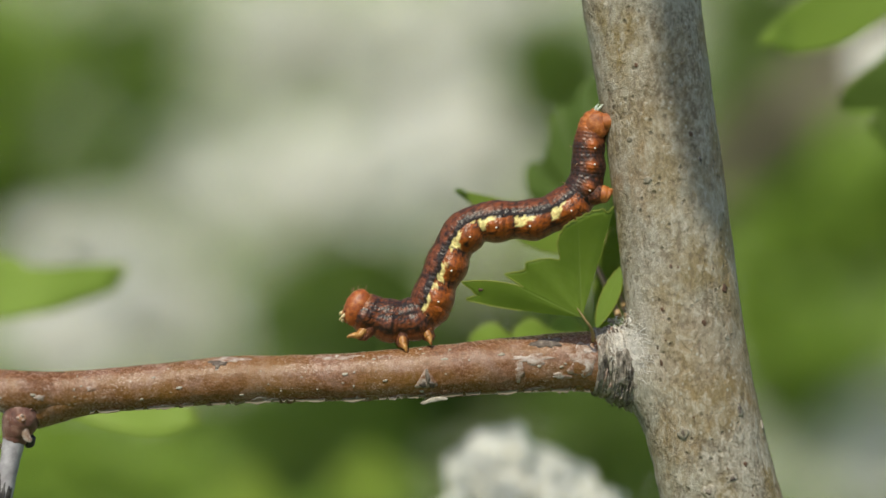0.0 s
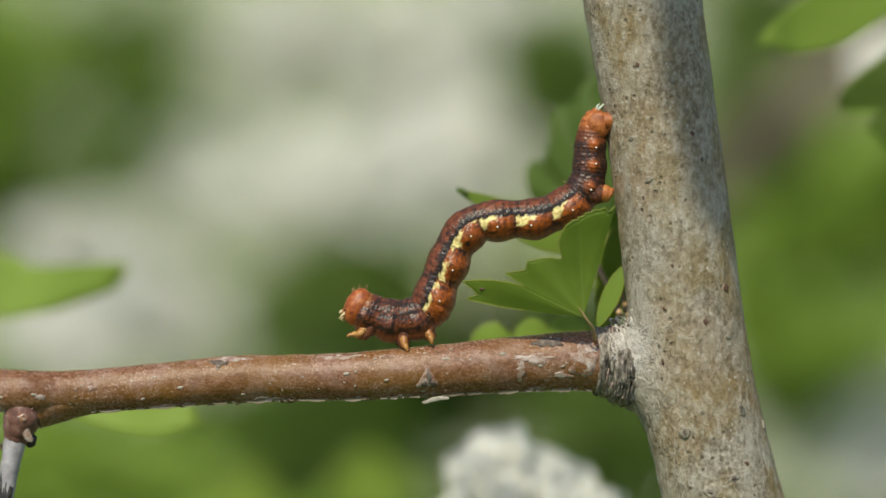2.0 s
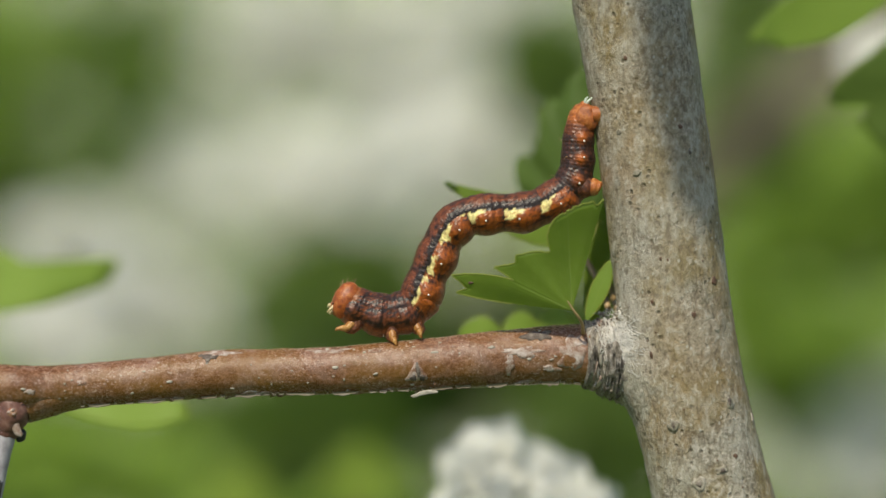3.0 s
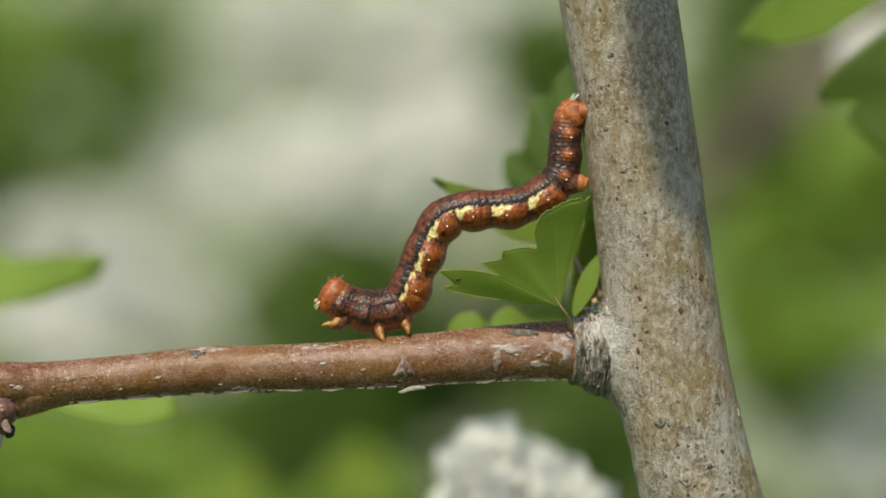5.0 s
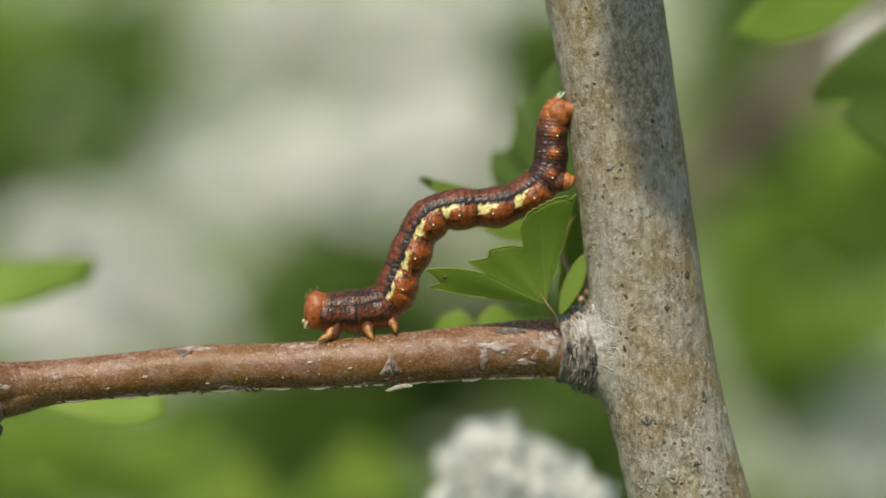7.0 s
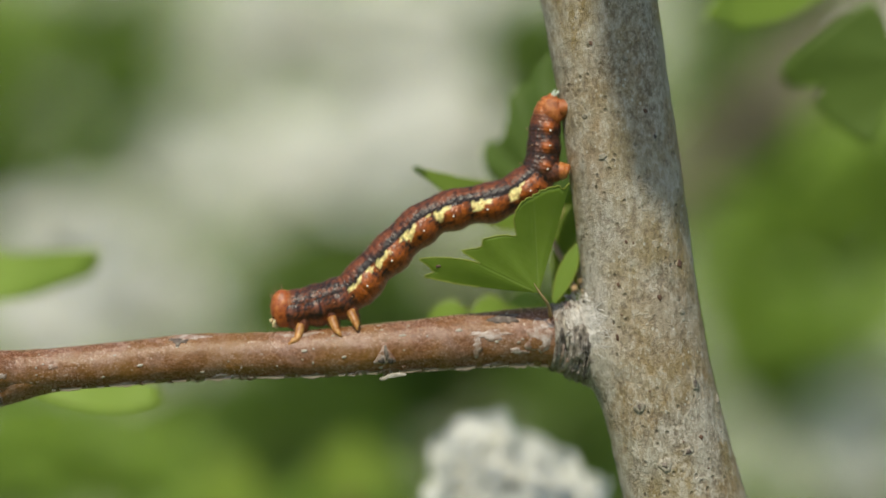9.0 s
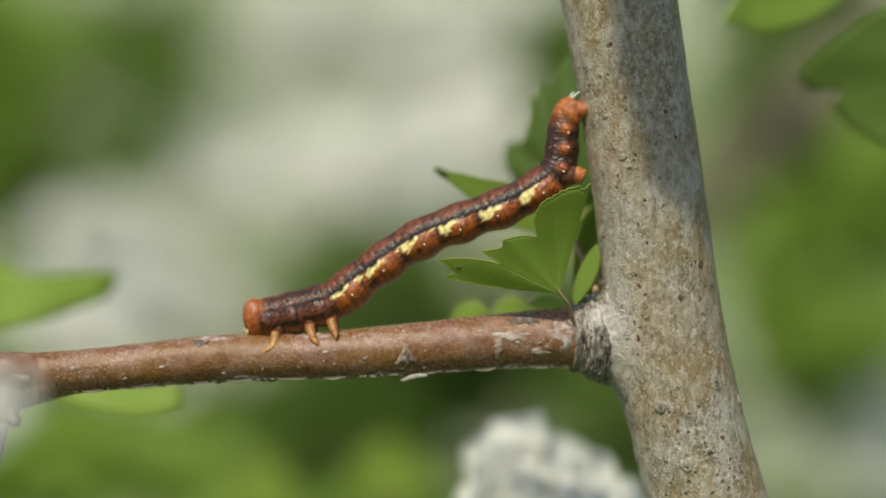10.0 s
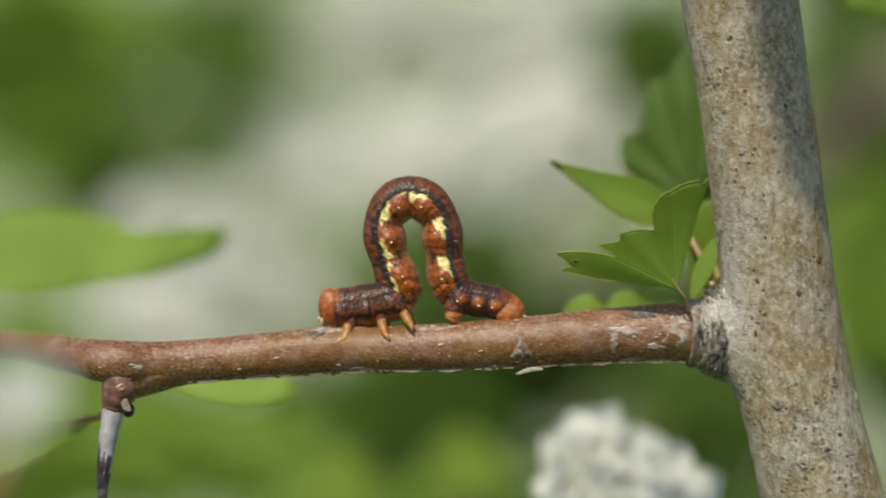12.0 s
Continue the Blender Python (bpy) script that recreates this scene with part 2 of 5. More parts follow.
CLASP = rough_skin("orange foot skin", (0.16, 0.042, 0.014), (0.38, 0.11, 0.022), (0.55, 0.24, 0.07), 2300, 0.00012, 0.4, 0.8)
FOLD = rough_skin("dark rust fold skin", (0.020, 0.008, 0.006), (0.13, 0.036, 0.012), (0.34, 0.105, 0.022), 3400, 0.00016, 0.45, 1.0)
IVORY = rough_skin("ivory mouthpart", (0.30, 0.20, 0.08), (0.50, 0.40, 0.20), (0.68, 0.6, 0.38), 2400, 0.00003, 0.35)
GLINT = rough_skin("white glint bead", (0.6, 0.5, 0.4), (0.75, 0.68, 0.6), (0.85, 0.82, 0.78), 2400, 0.00002, 0.2, 0.2)
HAIR = rough_skin("pale bristle", (0.28, 0.14, 0.06), (0.40, 0.24, 0.12), (0.5, 0.36, 0.2), 2400, 0.00002, 0.4)
EYE = rough_skin("black eye spot", (0.008, 0.006, 0.005), (0.012, 0.01, 0.008), (0.03, 0.02, 0.02), 2400, 0.00002, 0.15, 0.2)
SILK = rough_skin("pale silk tuft", (0.3, 0.36, 0.28), (0.45, 0.52, 0.42), (0.6, 0.66, 0.56), 2400, 0.00002, 0.5)
FIBRE = rough_skin("whitish bark fibre", (0.40, 0.38, 0.34), (0.62, 0.59, 0.54), (0.78, 0.75, 0.70), 1500, 0.00003, 0.6)
FILM = leaf_skin("thin dead bark skin", (0.20, 0.15, 0.10), (0.46, 0.42, 0.34), (0.40, 0.38, 0.26), 0.0, 0.45, 2400)
GROUND = ground_cover()
FAR = far_hedge()

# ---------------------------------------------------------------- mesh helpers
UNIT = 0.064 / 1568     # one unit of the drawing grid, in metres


def at(u, v, depth=0.0):
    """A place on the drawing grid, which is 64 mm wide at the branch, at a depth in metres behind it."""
    k = UNIT * (REACH + depth) / REACH
    return Vector(((u - 784) * k, depth, (441 - v) * k))


def to_mesh(name, bm, material, smooth=True):
    me = bpy.data.meshes.new(name)
    bm.normal_update()
    bm.to_mesh(me)
    bm.free()
    me.materials.append(material)
    if smooth:
        me.shade_smooth()
    return me


def part(name, bm, material, parent, label="", smooth=True):
    """One mesh under a thing or under a part."""
    me = bm if isinstance(bm, bpy.types.Mesh) else to_mesh(name, bm, material, smooth)
    ob = new(name, me)
    ob.parent = parent
    if label:
        tagged(ob, label)
    return ob


def thing(name, label, category, group="", kind=""):
    return tagged(new(name), label, category, group, kind)


class Tube:
    """A tapering round limb through places with radii, smooth in between."""

    def __init__(self, places, radii):
        self.p = [Vector(q) for q in places]
        self.r = radii

    def axis(self, s):
        n = len(self.p) - 1
        s = min(max(s, 0.0), 1.0) * n
        i = min(int(s), n - 1)
        f = s - i
        a, b = self.p[max(i - 1, 0)], self.p[i]
        c, d = self.p[i + 1], self.p[min(i + 2, n)]
        q = 0.5 * (2 * b + (c - a) * f + (2 * a - 5 * b + 4 * c - d) * f * f + (3 * b - a - 3 * c + d) * f ** 3)
        e = f * f * (3 - 2 * f)
        return q, self.r[i] * (1 - e) + self.r[i + 1] * e

    def frame_at(self, s):
        q, r = self.axis(s)
        way = (self.axis(s + 0.002)[0] - self.axis(s - 0.002)[0]).normalized()
        near = Vector((0, -1, 0))
        near = (near - way * near.dot(way)).normalized()
        return q, r, way, near, way.cross(near)

    def surface(self, s, angle, lift=0.0):
        """The place on the skin at the angle from the side that faces the camera."""
        q, r, way, near, side = self.frame_at(s)
        return q + (near * math.cos(angle) + side * math.sin(angle)) * (r + lift)

    def find(self, u, v):
        """The (s, angle) whose place on the near skin lies at (u, v) of the grid."""
        goal, best = at(u, v), None
        for k in range(801):
            q, r = self.axis(k / 800)
            d = (q.x - goal.x) ** 2 + (q.z - goal.z) ** 2
            if best is None or d < best[0]:
                best = (d, k / 800)
        q, r, way, near, side = self.frame_at(best[1])
        off = (goal - q).dot(side) / r
        return best[1], math.asin(min(max(off, -0.98), 0.98))

    def mesh(self, rings, segs, rough=0.0, scale=500.0, start=0.0, end=1.0, swell=None):
        bm = bmesh.new()
        rows = []
        for i in range(rings + 1):
            s = start + (end - start) * i / rings
            q, r, way, near, side = self.frame_at(s)
            row = []
            for k in range(segs):
                a = math.tau * k / segs
                o = near * math.cos(a) + side * math.sin(a)
                p = q + o * (r + (swell(q, o, r) if swell else 0.0))
                h = noise.fractal(p * scale, 1.0, 2.0, 4) * rough if rough else 0.0
                row.append(bm.verts.new(p + o * h))
            rows.append(row)
        for a, b in zip(rows, rows[1:]):
            for k in range(segs):
                bm.faces.new((a[k], a[(k + 1) % segs], b[(k + 1) % segs], b[k]))
        bm.faces.new(rows[0][::-1])
        bm.faces.new(rows[-1])
        bmesh.ops.recalc_face_normals(bm, faces=bm.faces)
        return bm

    def patch(self, s, angle, half_long, half_wide, lift=0.00004, points=15, ragged=0.25, seed=0, curl=0.0, outline=None):
        """A thin irregular scale that hugs the skin; half sizes in metres."""
        rng = random.Random(seed)
        bm = bmesh.new()
        length = (self.axis(s + 0.004)[0] - self.axis(s - 0.004)[0]).length / 0.008
        r0 = self.axis(s)[1]
        edge = [1 + rng.uniform(-ragged, ragged) for _ in range(points)]
        edge = [(edge[k - 1] + 2 * edge[k] + edge[(k + 1) % points]) / 4 for k in range(points)]
        if outline:
            edge = [e * outline(math.tau * k / points) for k, e in enumerate(edge)]

        def spot(x, y, up):
            return bm.verts.new(self.surface(s + x * half_long / length, angle + y * half_wide / r0, up))
        top = spot(0, 0, lift * 1.15)
        rings = []
        for f, up in ((0.55, lift * 1.1), (0.93, lift), (1.0, -lift * 2)):
            rings.append([spot(f * edge[k] * math.cos(math.tau * k / points), f * edge[k] * math.sin(math.tau * k / points),
                               up + curl * max(0.0, math.cos(math.tau * k / points)) * f * f) for k in range(points)])
        for k in range(points):
            j = (k + 1) % points
            bm.faces.new((top, rings[0][k], rings[0][j]))
            for a, b in zip(rings, rings[1:]):
                bm.faces.new((a[k], b[k], b[j], a[j]))
        bmesh.ops.recalc_face_normals(bm, faces=bm.faces)
        return bm


def strand(bm, pts, radii):
    """A thin three-sided thread through places, added to bm."""
    rows = []
    for i, p in enumerate(pts):
        way = (pts[min(i + 1, len(pts) - 1)] - pts[max(i - 1, 0)]).normalized()
        e1 = way.cross(Vector((0, 1, 0)))
        e1 = e1.normalized() if e1.length > 1e-4 else Vector((1, 0, 0))
        e2 = way.cross(e1)
        rows.append([bm.verts.new(p + (e1 * math.cos(q) + e2 * math.sin(q)) * radii[i]) for q in (0, 2.094, 4.189)])
    for a, c in zip(rows, rows[1:]):
        for k in range(3):
            bm.faces.new((a[k], a[(k + 1) % 3], c[(k + 1) % 3], c[k]))


def ball(bm, centre, rx, ry, rz, turn=None, u=14, v=10):
    m = Matrix.Translation(centre) @ (turn.to_4x4() if turn else Matrix.Identity(4)) @ Matrix.Diagonal((rx, ry, rz, 1))
    return bmesh.ops.create_uvsphere(bm, u_segments=u, v_segments=v, radius=1, matrix=m)["verts"]


def fan_leaf(name, profile, base, scale, material, parent, turn=None, cup=0.12, wave=0.05, serrate=0.035, seed=0, rim=True, thick=0.00012, label="", veins=(), edge=0.000045, pleat=0.0):
    """A lobed leaf spread from its base: profile maps degrees to length. Its blade is a cupped, waved sheet with two faces,
    a raised mid-vein in every lobe, and a thin yellowish margin."""
    rng = random.Random(seed)
    keys = sorted(profile)
    tips = [k for i, k in enumerate(keys) if 0 < i < len(keys) - 1 and profile[k] > profile[keys[i - 1]] and profile[k] > profile[keys[i + 1]]]
    tips = [k for k in tips if profile[k] > 0.7 * max(profile.values())]
    tips = [k for i, k in enumerate(tips) if not any(abs(k - q) < 14 and profile[q] >= profile[k] and q != k for q in tips)]
    lo, hi, count, rings = keys[0], keys[-1], 180 if veins else 120, 16 if veins else 12
    ribs = list(veins) or tips
    turn = turn or Matrix.Identity(3)
    main = max(tips or keys, key=lambda k: profile[k])
    verts, vein = [], []
    for i in range(count + 1):
        deg = lo + (hi - lo) * i / count
        j = max(k for k in range(len(keys) - 1) if keys[k] <= deg)
        f = (deg - keys[j]) / (keys[j + 1] - keys[j])
        reach = profile[keys[j]] * (1 - f) + profile[keys[j + 1]] * f
        full = sum(profile[q] * math.exp(-((deg - q) / 9.0) ** 2) for q in keys) / sum(math.exp(-((deg - q) / 9.0) ** 2) for q in keys)
        tooth = serrate * (((i * 7 // 5 + i // 9) % 11) / 5.5 - 1) * (0.5 + noise.noise(Vector((i * 0.11, seed, 0)))) + 0.006 * rng.uniform(-1, 1)
        near = min([abs(deg - t) for t in ribs] or [99])
        for k in range(rings + 1):
            g = (k / rings) ** 0.9
            d = reach * (g + tooth * g ** 9) * scale
            a = radians(deg)
            h = d / (220 * scale)
            rib = max(0.0, 1 - near * g * reach * 0.0175 / 2.4)
            net = 0.5 + 0.5 * math.cos((g * reach - near * 1.6) * 0.30)
            rib = max(rib, 0.45 * net ** 6)
            y = cup * d * math.sin(radians(deg - main) * 1.6) * 0.6 + wave * d * math.sin(deg * 0.05 + h * 3 + seed) + pleat * d * math.cos(radians(deg - ribs[0]) * 360 / 27 if ribs else 0.0) + 0.00002 * rib + 0.07 * d * noise.noise(Vector((deg * 0.022, h * 1.8, seed * 3.7)))
            verts.append(Vector(base) + turn @ Vector((d * math.cos(a), y, d * math.sin(a))))
            vein.append(rib * (1 - 0.6 * g))
    n = len(verts)
    side = turn @ Vector((0, thick, 0))
    faces = []
    for i in range(count):
        for k in range(rings):
            a, b = i * (rings + 1) + k, (i + 1) * (rings + 1) + k
            faces += [(a, a + 1, b + 1, b), (n + b, n + b + 1, n + a + 1, n + a)]
    ring = [i * (rings + 1) + rings for i in range(count + 1)]
    faces += [(a, a + n, b + n, b) for a, b in zip(ring, ring[1:])]
    me = bpy.data.meshes.new(name)
    me.from_pydata([tuple(p) for p in verts] + [tuple(p + side) for p in verts], [], faces)
    layer = me.attributes.new("vein", "FLOAT", "POINT")
    for i, q in enumerate(vein + vein):
        layer.data[i].value = q
    me.materials.append(material)
    me.shade_smooth()
    blade = part(name, me, material, parent, label)
    if rim:
        pts = [verts[i] for i in ring[2:-2]]
        bm = bmesh.new()
        rows = []
        for i, p in enumerate(pts):
            way = (pts[min(i + 1, len(pts) - 1)] - pts[max(i - 1, 0)]).normalized()
            e1 = way.cross(Vector((0, 1, 0))).normalized()
            w = edge
            rows.append([bm.verts.new(p + e1 * w * math.cos(q) + Vector((0, 1, 0)) * w * math.sin(q)) for q in (0, math.tau / 4, math.tau / 2, math.tau * 3 / 4)])
        for a, b in zip(rows, rows[1:]):
            for k in range(4):
                bm.faces.new((a[k], a[(k + 1) % 4], b[(k + 1) % 4], b[k]))
        bmesh.ops.recalc_face_normals(bm, faces=bm.faces)
        part("leaf_margin", bm, RIM, blade, "thin yellow-green toothed margin")
    return blade


# ---------------------------------------------------------------- ground and distance
def ground():
    bm = bmesh.new()
    n, half = 60, 40.0
    grid = []
    for i in range(n + 1):
        row = []
        for j in range(n + 1):
            x = half * ((2 * i / n - 1) ** 3)
            y = half * ((2 * j / n - 1) ** 3)
            row.append(bm.verts.new((x, y, -0.75 + 0.02 * noise.noise(Vector((x * 3, y * 3, 0))))))
        grid.append(row)
    for i in range(n):
        for j in range(n):
            bm.faces.new((grid[i][j], grid[i + 1][j], grid[i + 1][j + 1], grid[i][j + 1]))
    tagged(new("ground", to_mesh("ground", bm, GROUND)), "green grassy ground with leaf litter", "ground", kind="structure")


def backdrop():
    """A curved bank of far thicket."""
    bm = bmesh.new()
    rows = []
    for i in range(41):
        a = radians(35 + 110 * i / 40)
        rows.append([bm.verts.new((2.2 * math.cos(a), 2.2 * math.sin(a) - 0.3 - 0.25 * (k / 12) ** 2 * -1, -0.78 + 2.3 * k / 12)) for k in range(13)])
    for a, b in zip(rows, rows[1:]):
        for k in range(12):
            bm.faces.new((a[k], b[k], b[k + 1], a[k + 1]))
    tagged(new("backdrop", to_mesh("backdrop", bm, FAR)), "distant flowering green thicket behind the branch", "backdrop", kind="structure")


# ---------------------------------------------------------------- the branch
TRUNK = Tube([(0.062, 0.010, -0.76), (0.056, 0.008, -0.52), (0.048, 0.006, -0.34), (0.0405, 0.004, -0.20), (0.034, 0.002, -0.115), (0.0292, 0.001, -0.068), (0.0260, 0.0004, -0.045)] +
             [at(u, v) for u, v in ((1330, 1080), (1300, 970), (1276, 882), (1256, 800), (1233, 700), (1216, 600), (1204, 500),
                                    (1192, 400), (1179, 300), (1165, 200), (1150, 100), (1134, 0), (1112, -130), (1088, -290))] + [(0.0088, 0.0006, 0.042), (0.0050, 0.002, 0.060), (-0.002, 0.005, 0.090), (-0.012, 0.009, 0.125), (-0.022, 0.012, 0.16)],
             [0.0105, 0.0088, 0.0074, 0.0062, 0.0053, 0.0049, 0.0047] + [UNIT * r for r in (112, 107, 105, 103, 103, 102, 100.5, 100, 99.5, 99.5, 101.5, 104, 103, 101)] + [0.0040, 0.0039, 0.0036, 0.0032, 0.0028])
LIMB = Tube([at(1216, 648, 0.001), at(1150, 647, 0.0008), at(1105, 644, 0.0006), at(1070, 641, 0.0004), at(1000, 641, 0), at(900, 647, -0.0005), at(800, 655, -0.001),
             at(700, 662, -0.001), at(600, 668, -0.001), at(500, 670, -0.001), at(400, 673, -0.0012), at(300, 682, -0.0014), at(200, 690, -0.0016), at(100, 696, -0.002),
             at(20, 694, -0.0026), at(-60, 680, 0.001), at(-160, 665, 0.012), at(-320, 650, 0.034), at(-600, 630, 0.075)],
            [UNIT * r for r in (70, 68, 62, 56, 52, 49, 46, 44, 41.5, 41, 42, 40, 38.5, 38, 39, 33, 28, 27, 27)])


def smooth_min(a, b, k):
    h = max(k - abs(a - b), 0.0) / k
    return min(a, b) - h * h * k * 0.25


def foot_swell(q, o, r):
    """How far the stem's skin swells where the twig grows out of it, so that one runs into the other."""
    a, b = at(1190, 664, 0.0009), at(1122, 652, 0.0007)
    if abs(q.z - a.z) > UNIT * 330:
        return 0.0
    best = 0.0
    for k in range(1, 40):
        p = q + o * (r + UNIT * 2.5 * k)
        f = min(max((p - a).dot(b - a) / (b - a).length_squared, 0.0), 1.0)
        limb = (p - a - (b - a) * f).length - UNIT * (80 - 23 * f)
        if smooth_min(UNIT * 2.5 * k, limb, UNIT * 62) > 0:
            break
        best = UNIT * 2.5 * k
    return best


def branch():
    b = thing("hawthorn_branch", "grey hawthorn stem with a red-brown side twig, thorn and young leaves", "branch")
    bm = TRUNK.mesh(460, 112, 0.00006, 700, 0.0, 1.0, foot_swell)
    skins = [BVHTree.FromBMesh(bm)]
    trunk = part("stem", bm, BARK, b, "smooth grey-olive bark with ochre stains and small pits")
    bm = LIMB.mesh(320, 56, 0.000045, 900, 0.03)
    skins.append(BVHTree.FromBMesh(bm))
    twig = part("twig", bm, TWIG, b, "glossy red-brown twig with pale dots")
    # the cracked collar where the twig leaves the stem
    bm = bmesh.new()
    rows = []
    for i in range(65):
        f = i / 64
        s = 0.085 + 0.105 * f
        q, r, way, near, side = LIMB.frame_at(s)
        flare = r + UNIT * (1.5 + 5 * (1 - f) ** 1.2 + 5 * math.exp(-((f - 0.60) / 0.20) ** 2) + 2.5 * math.exp(-((f - 0.93) / 0.05) ** 2))
        if f > 0.97:
            flare = r - UNIT * 3
        row = []
        for k in range(120):
            a = math.tau * k / 120
            o = near * math.cos(a) + side * math.sin(a)
            low = max(0.0, math.sin(a) * (1 if side.z < 0 else -1))
            p = q + o * (flare + UNIT * 12 * low * (1 - f))
            crack = noise.fractal(p * 1100, 0.9, 2.1, 5)
            p += o * UNIT * (4.2 * crack + 4.2 * noise.noise(Vector((f * 24, a * 1.2, 0))) - 5.0 * math.exp(-((f - 0.42 - 0.03 * math.sin(a * 3)) / 0.035) ** 2) - 4.0 * math.exp(-((f - 0.74 + 0.02 * math.sin(a * 5)) / 0.03) ** 2))
            row.append(bm.verts.new(p))
        rows.append(row)
    for a, c in zip(rows, rows[1:]):
        for k in range(120):
            bm.faces.new((a[k], a[(k + 1) % 120], c[(k + 1) % 120], c[k]))
    bmesh.ops.recalc_face_normals(bm, faces=bm.faces)
    skins.append(BVHTree.FromBMesh(bm))
    collar = part("collar", bm, COLLAR, twig, "cracked dark and whitish bark collar")

    def skin(u, v):
        """The place and the outward way on the bark that shows at (u, v) of the grid."""
        eye = Vector((0, -REACH, 0))
        hits = [h for h in (tree.ray_cast(eye, (at(u, v) - eye).normalized()) for tree in skins) if h[0]]
        if not hits:
            return at(u, v, 0.0005), Vector((0, -1, 0))
        hit = min(hits, key=lambda h: (h[0] - eye).length)
        return hit[0], hit[1] if hit[1].y < 0 else -hit[1]

    # loose scales and crumbs on the collar
    crumbs = random.Random(17)
    for k in range(26):
        s0, a0 = 0.088 + 0.095 * crumbs.random() ** 0.9, crumbs.uniform(-1.5, 1.5)
        kind = crumbs.choice((SCAR, SCAR, CORK, COLLAR, FLAKE))
        part("bark_scale", LIMB.patch(s0, a0, UNIT * crumbs.uniform(2, 5), UNIT * crumbs.uniform(8, 24), UNIT * crumbs.uniform(4, 8), 19, 0.9, 200 + k, UNIT * crumbs.uniform(0, 3)), kind, collar)
    for u0, v0, du, dv, count, kinds in ((1095, 574, 20, 9, 16, (COLLAR, FIBRE, SCAR)), (1100, 706, 16, 18, 14, (SCAR, COLLAR, SCAR)), (1112, 562, 5, 12, 8, (FIBRE, COLLAR))):
        for k in range(count):
            q, out = skin(u0 + crumbs.uniform(-du, du), v0 + crumbs.uniform(-dv, dv))
            bm = bmesh.new()
            ball(bm, q, UNIT * crumbs.uniform(1.2, 3.6), UNIT * crumbs.uniform(1.2, 3), UNIT * crumbs.uniform(2, 6), Matrix.Rotation(crumbs.uniform(-1, 1), 3, "Y"), 8, 6)
            for w in bm.verts:
                w.co += Vector((1, 0.5, 1)) * UNIT * 3 * noise.noise(w.co * 5200)
            part("bark_crumb", bm, crumbs.choice(kinds), collar)
    q, out = skin(1106, 650)
    bm = bmesh.new()
    ball(bm, q + out * UNIT * 1, UNIT * 21, UNIT * 11, UNIT * 33, Matrix.Rotation(radians(-6), 3, "Y"), 32, 24)
    for w in bm.verts:
        w.co += out * UNIT * 5 * noise.fractal(w.co * 1500, 0.9, 2.1, 4) + Vector((1, 0, 1)) * UNIT * 3 * noise.noise(w.co * 1400)
    part("knob", bm, COLLAR, collar, "round grey bark knob")
    q, out = skin(1102, 655)
    bm = bmesh.new()
    ball(bm, q, UNIT * 6, UNIT * 3, UNIT * 5, None, 10, 8)
    part("pit", bm, TIP, collar)
    # whitish fibres torn from the bark, which run from the collar on to the stem
    bm = bmesh.new()
    for k in range(520):
        f = crumbs.random()
        u0, v0 = 1096 + 22 * f + crumbs.gauss(0, 14), 580 + 58 * f + crumbs.gauss(0, 15)
        way0 = radians(crumbs.gauss(-48, 45))
        long = crumbs.uniform(8, 34)
        pts = []
        for j in range(6):
            way1 = way0 + 1.4 * noise.noise(Vector((k * 3.3, j * 0.6, 0)))
            q, out = skin(u0, v0)
            pts.append(q + out * UNIT * (0.3 + 1.2 * noise.noise(Vector((k * 1.7, j * 0.8, 4))) ** 2))
            u0, v0 = u0 + math.cos(way1) * long / 5, v0 - math.sin(way1) * long / 5
        if max((x - y).length for x, y in zip(pts, pts[1:])) > UNIT * 26:
            continue
        thick = crumbs.uniform(0.4, 0.95)
        strand(bm, pts, [UNIT * thick * w for w in (0.4, 1, 1, 0.9, 0.6, 0.2)])
    tagged(part("bark_fibre", bm, FIBRE, trunk, "whitish torn bark fibres"), kind="stuff")
    # thin dead skin that hangs along the underside of the twig
    bm = bmesh.new()
    rows = []
    for i in range(241):
        u0 = 1040 - 880 * i / 240
        s0, _ = LIMB.find(u0, 660)
        wave = noise.noise(Vector((i * 0.11, 2.0, 0))) + 0.6 * noise.noise(Vector((i * 0.55, 7.0, 0)))
        hang = max(0.0, 0.6 + 7.0 * wave) * (0.6 if u0 < 420 else 1.0)
        q, r, way, near, side = LIMB.frame_at(s0)
        lip = LIMB.surface(s0, radians(-62 if hang else -52), UNIT * 0.2)
        low = q - side * (r * (0.965 if hang else 0.78) + UNIT * hang) + near * (r * (0.58 if hang else 0.60))
        out = near * UNIT * (0.8 + 1.5 * abs(wave))
        rows.append([bm.verts.new(p) for p in (lip, lip.lerp(low, 0.35) + out * 0.7, lip.lerp(low, 0.7) + out, low + out * 0.6, low, lip.lerp(low, 0.5))])
    for a, c in zip(rows, rows[1:]):
        for k in range(5):
            bm.faces.new((a[k], c[k], c[k + 1], a[k + 1]))
    bmesh.ops.recalc_face_normals(bm, faces=bm.faces)
    part("dead_skin", bm, FILM, twig, "thin pale dead skin along the underside of the twig")
    # bark scales, scars and corky dots on the twig
    rng = random.Random(5)
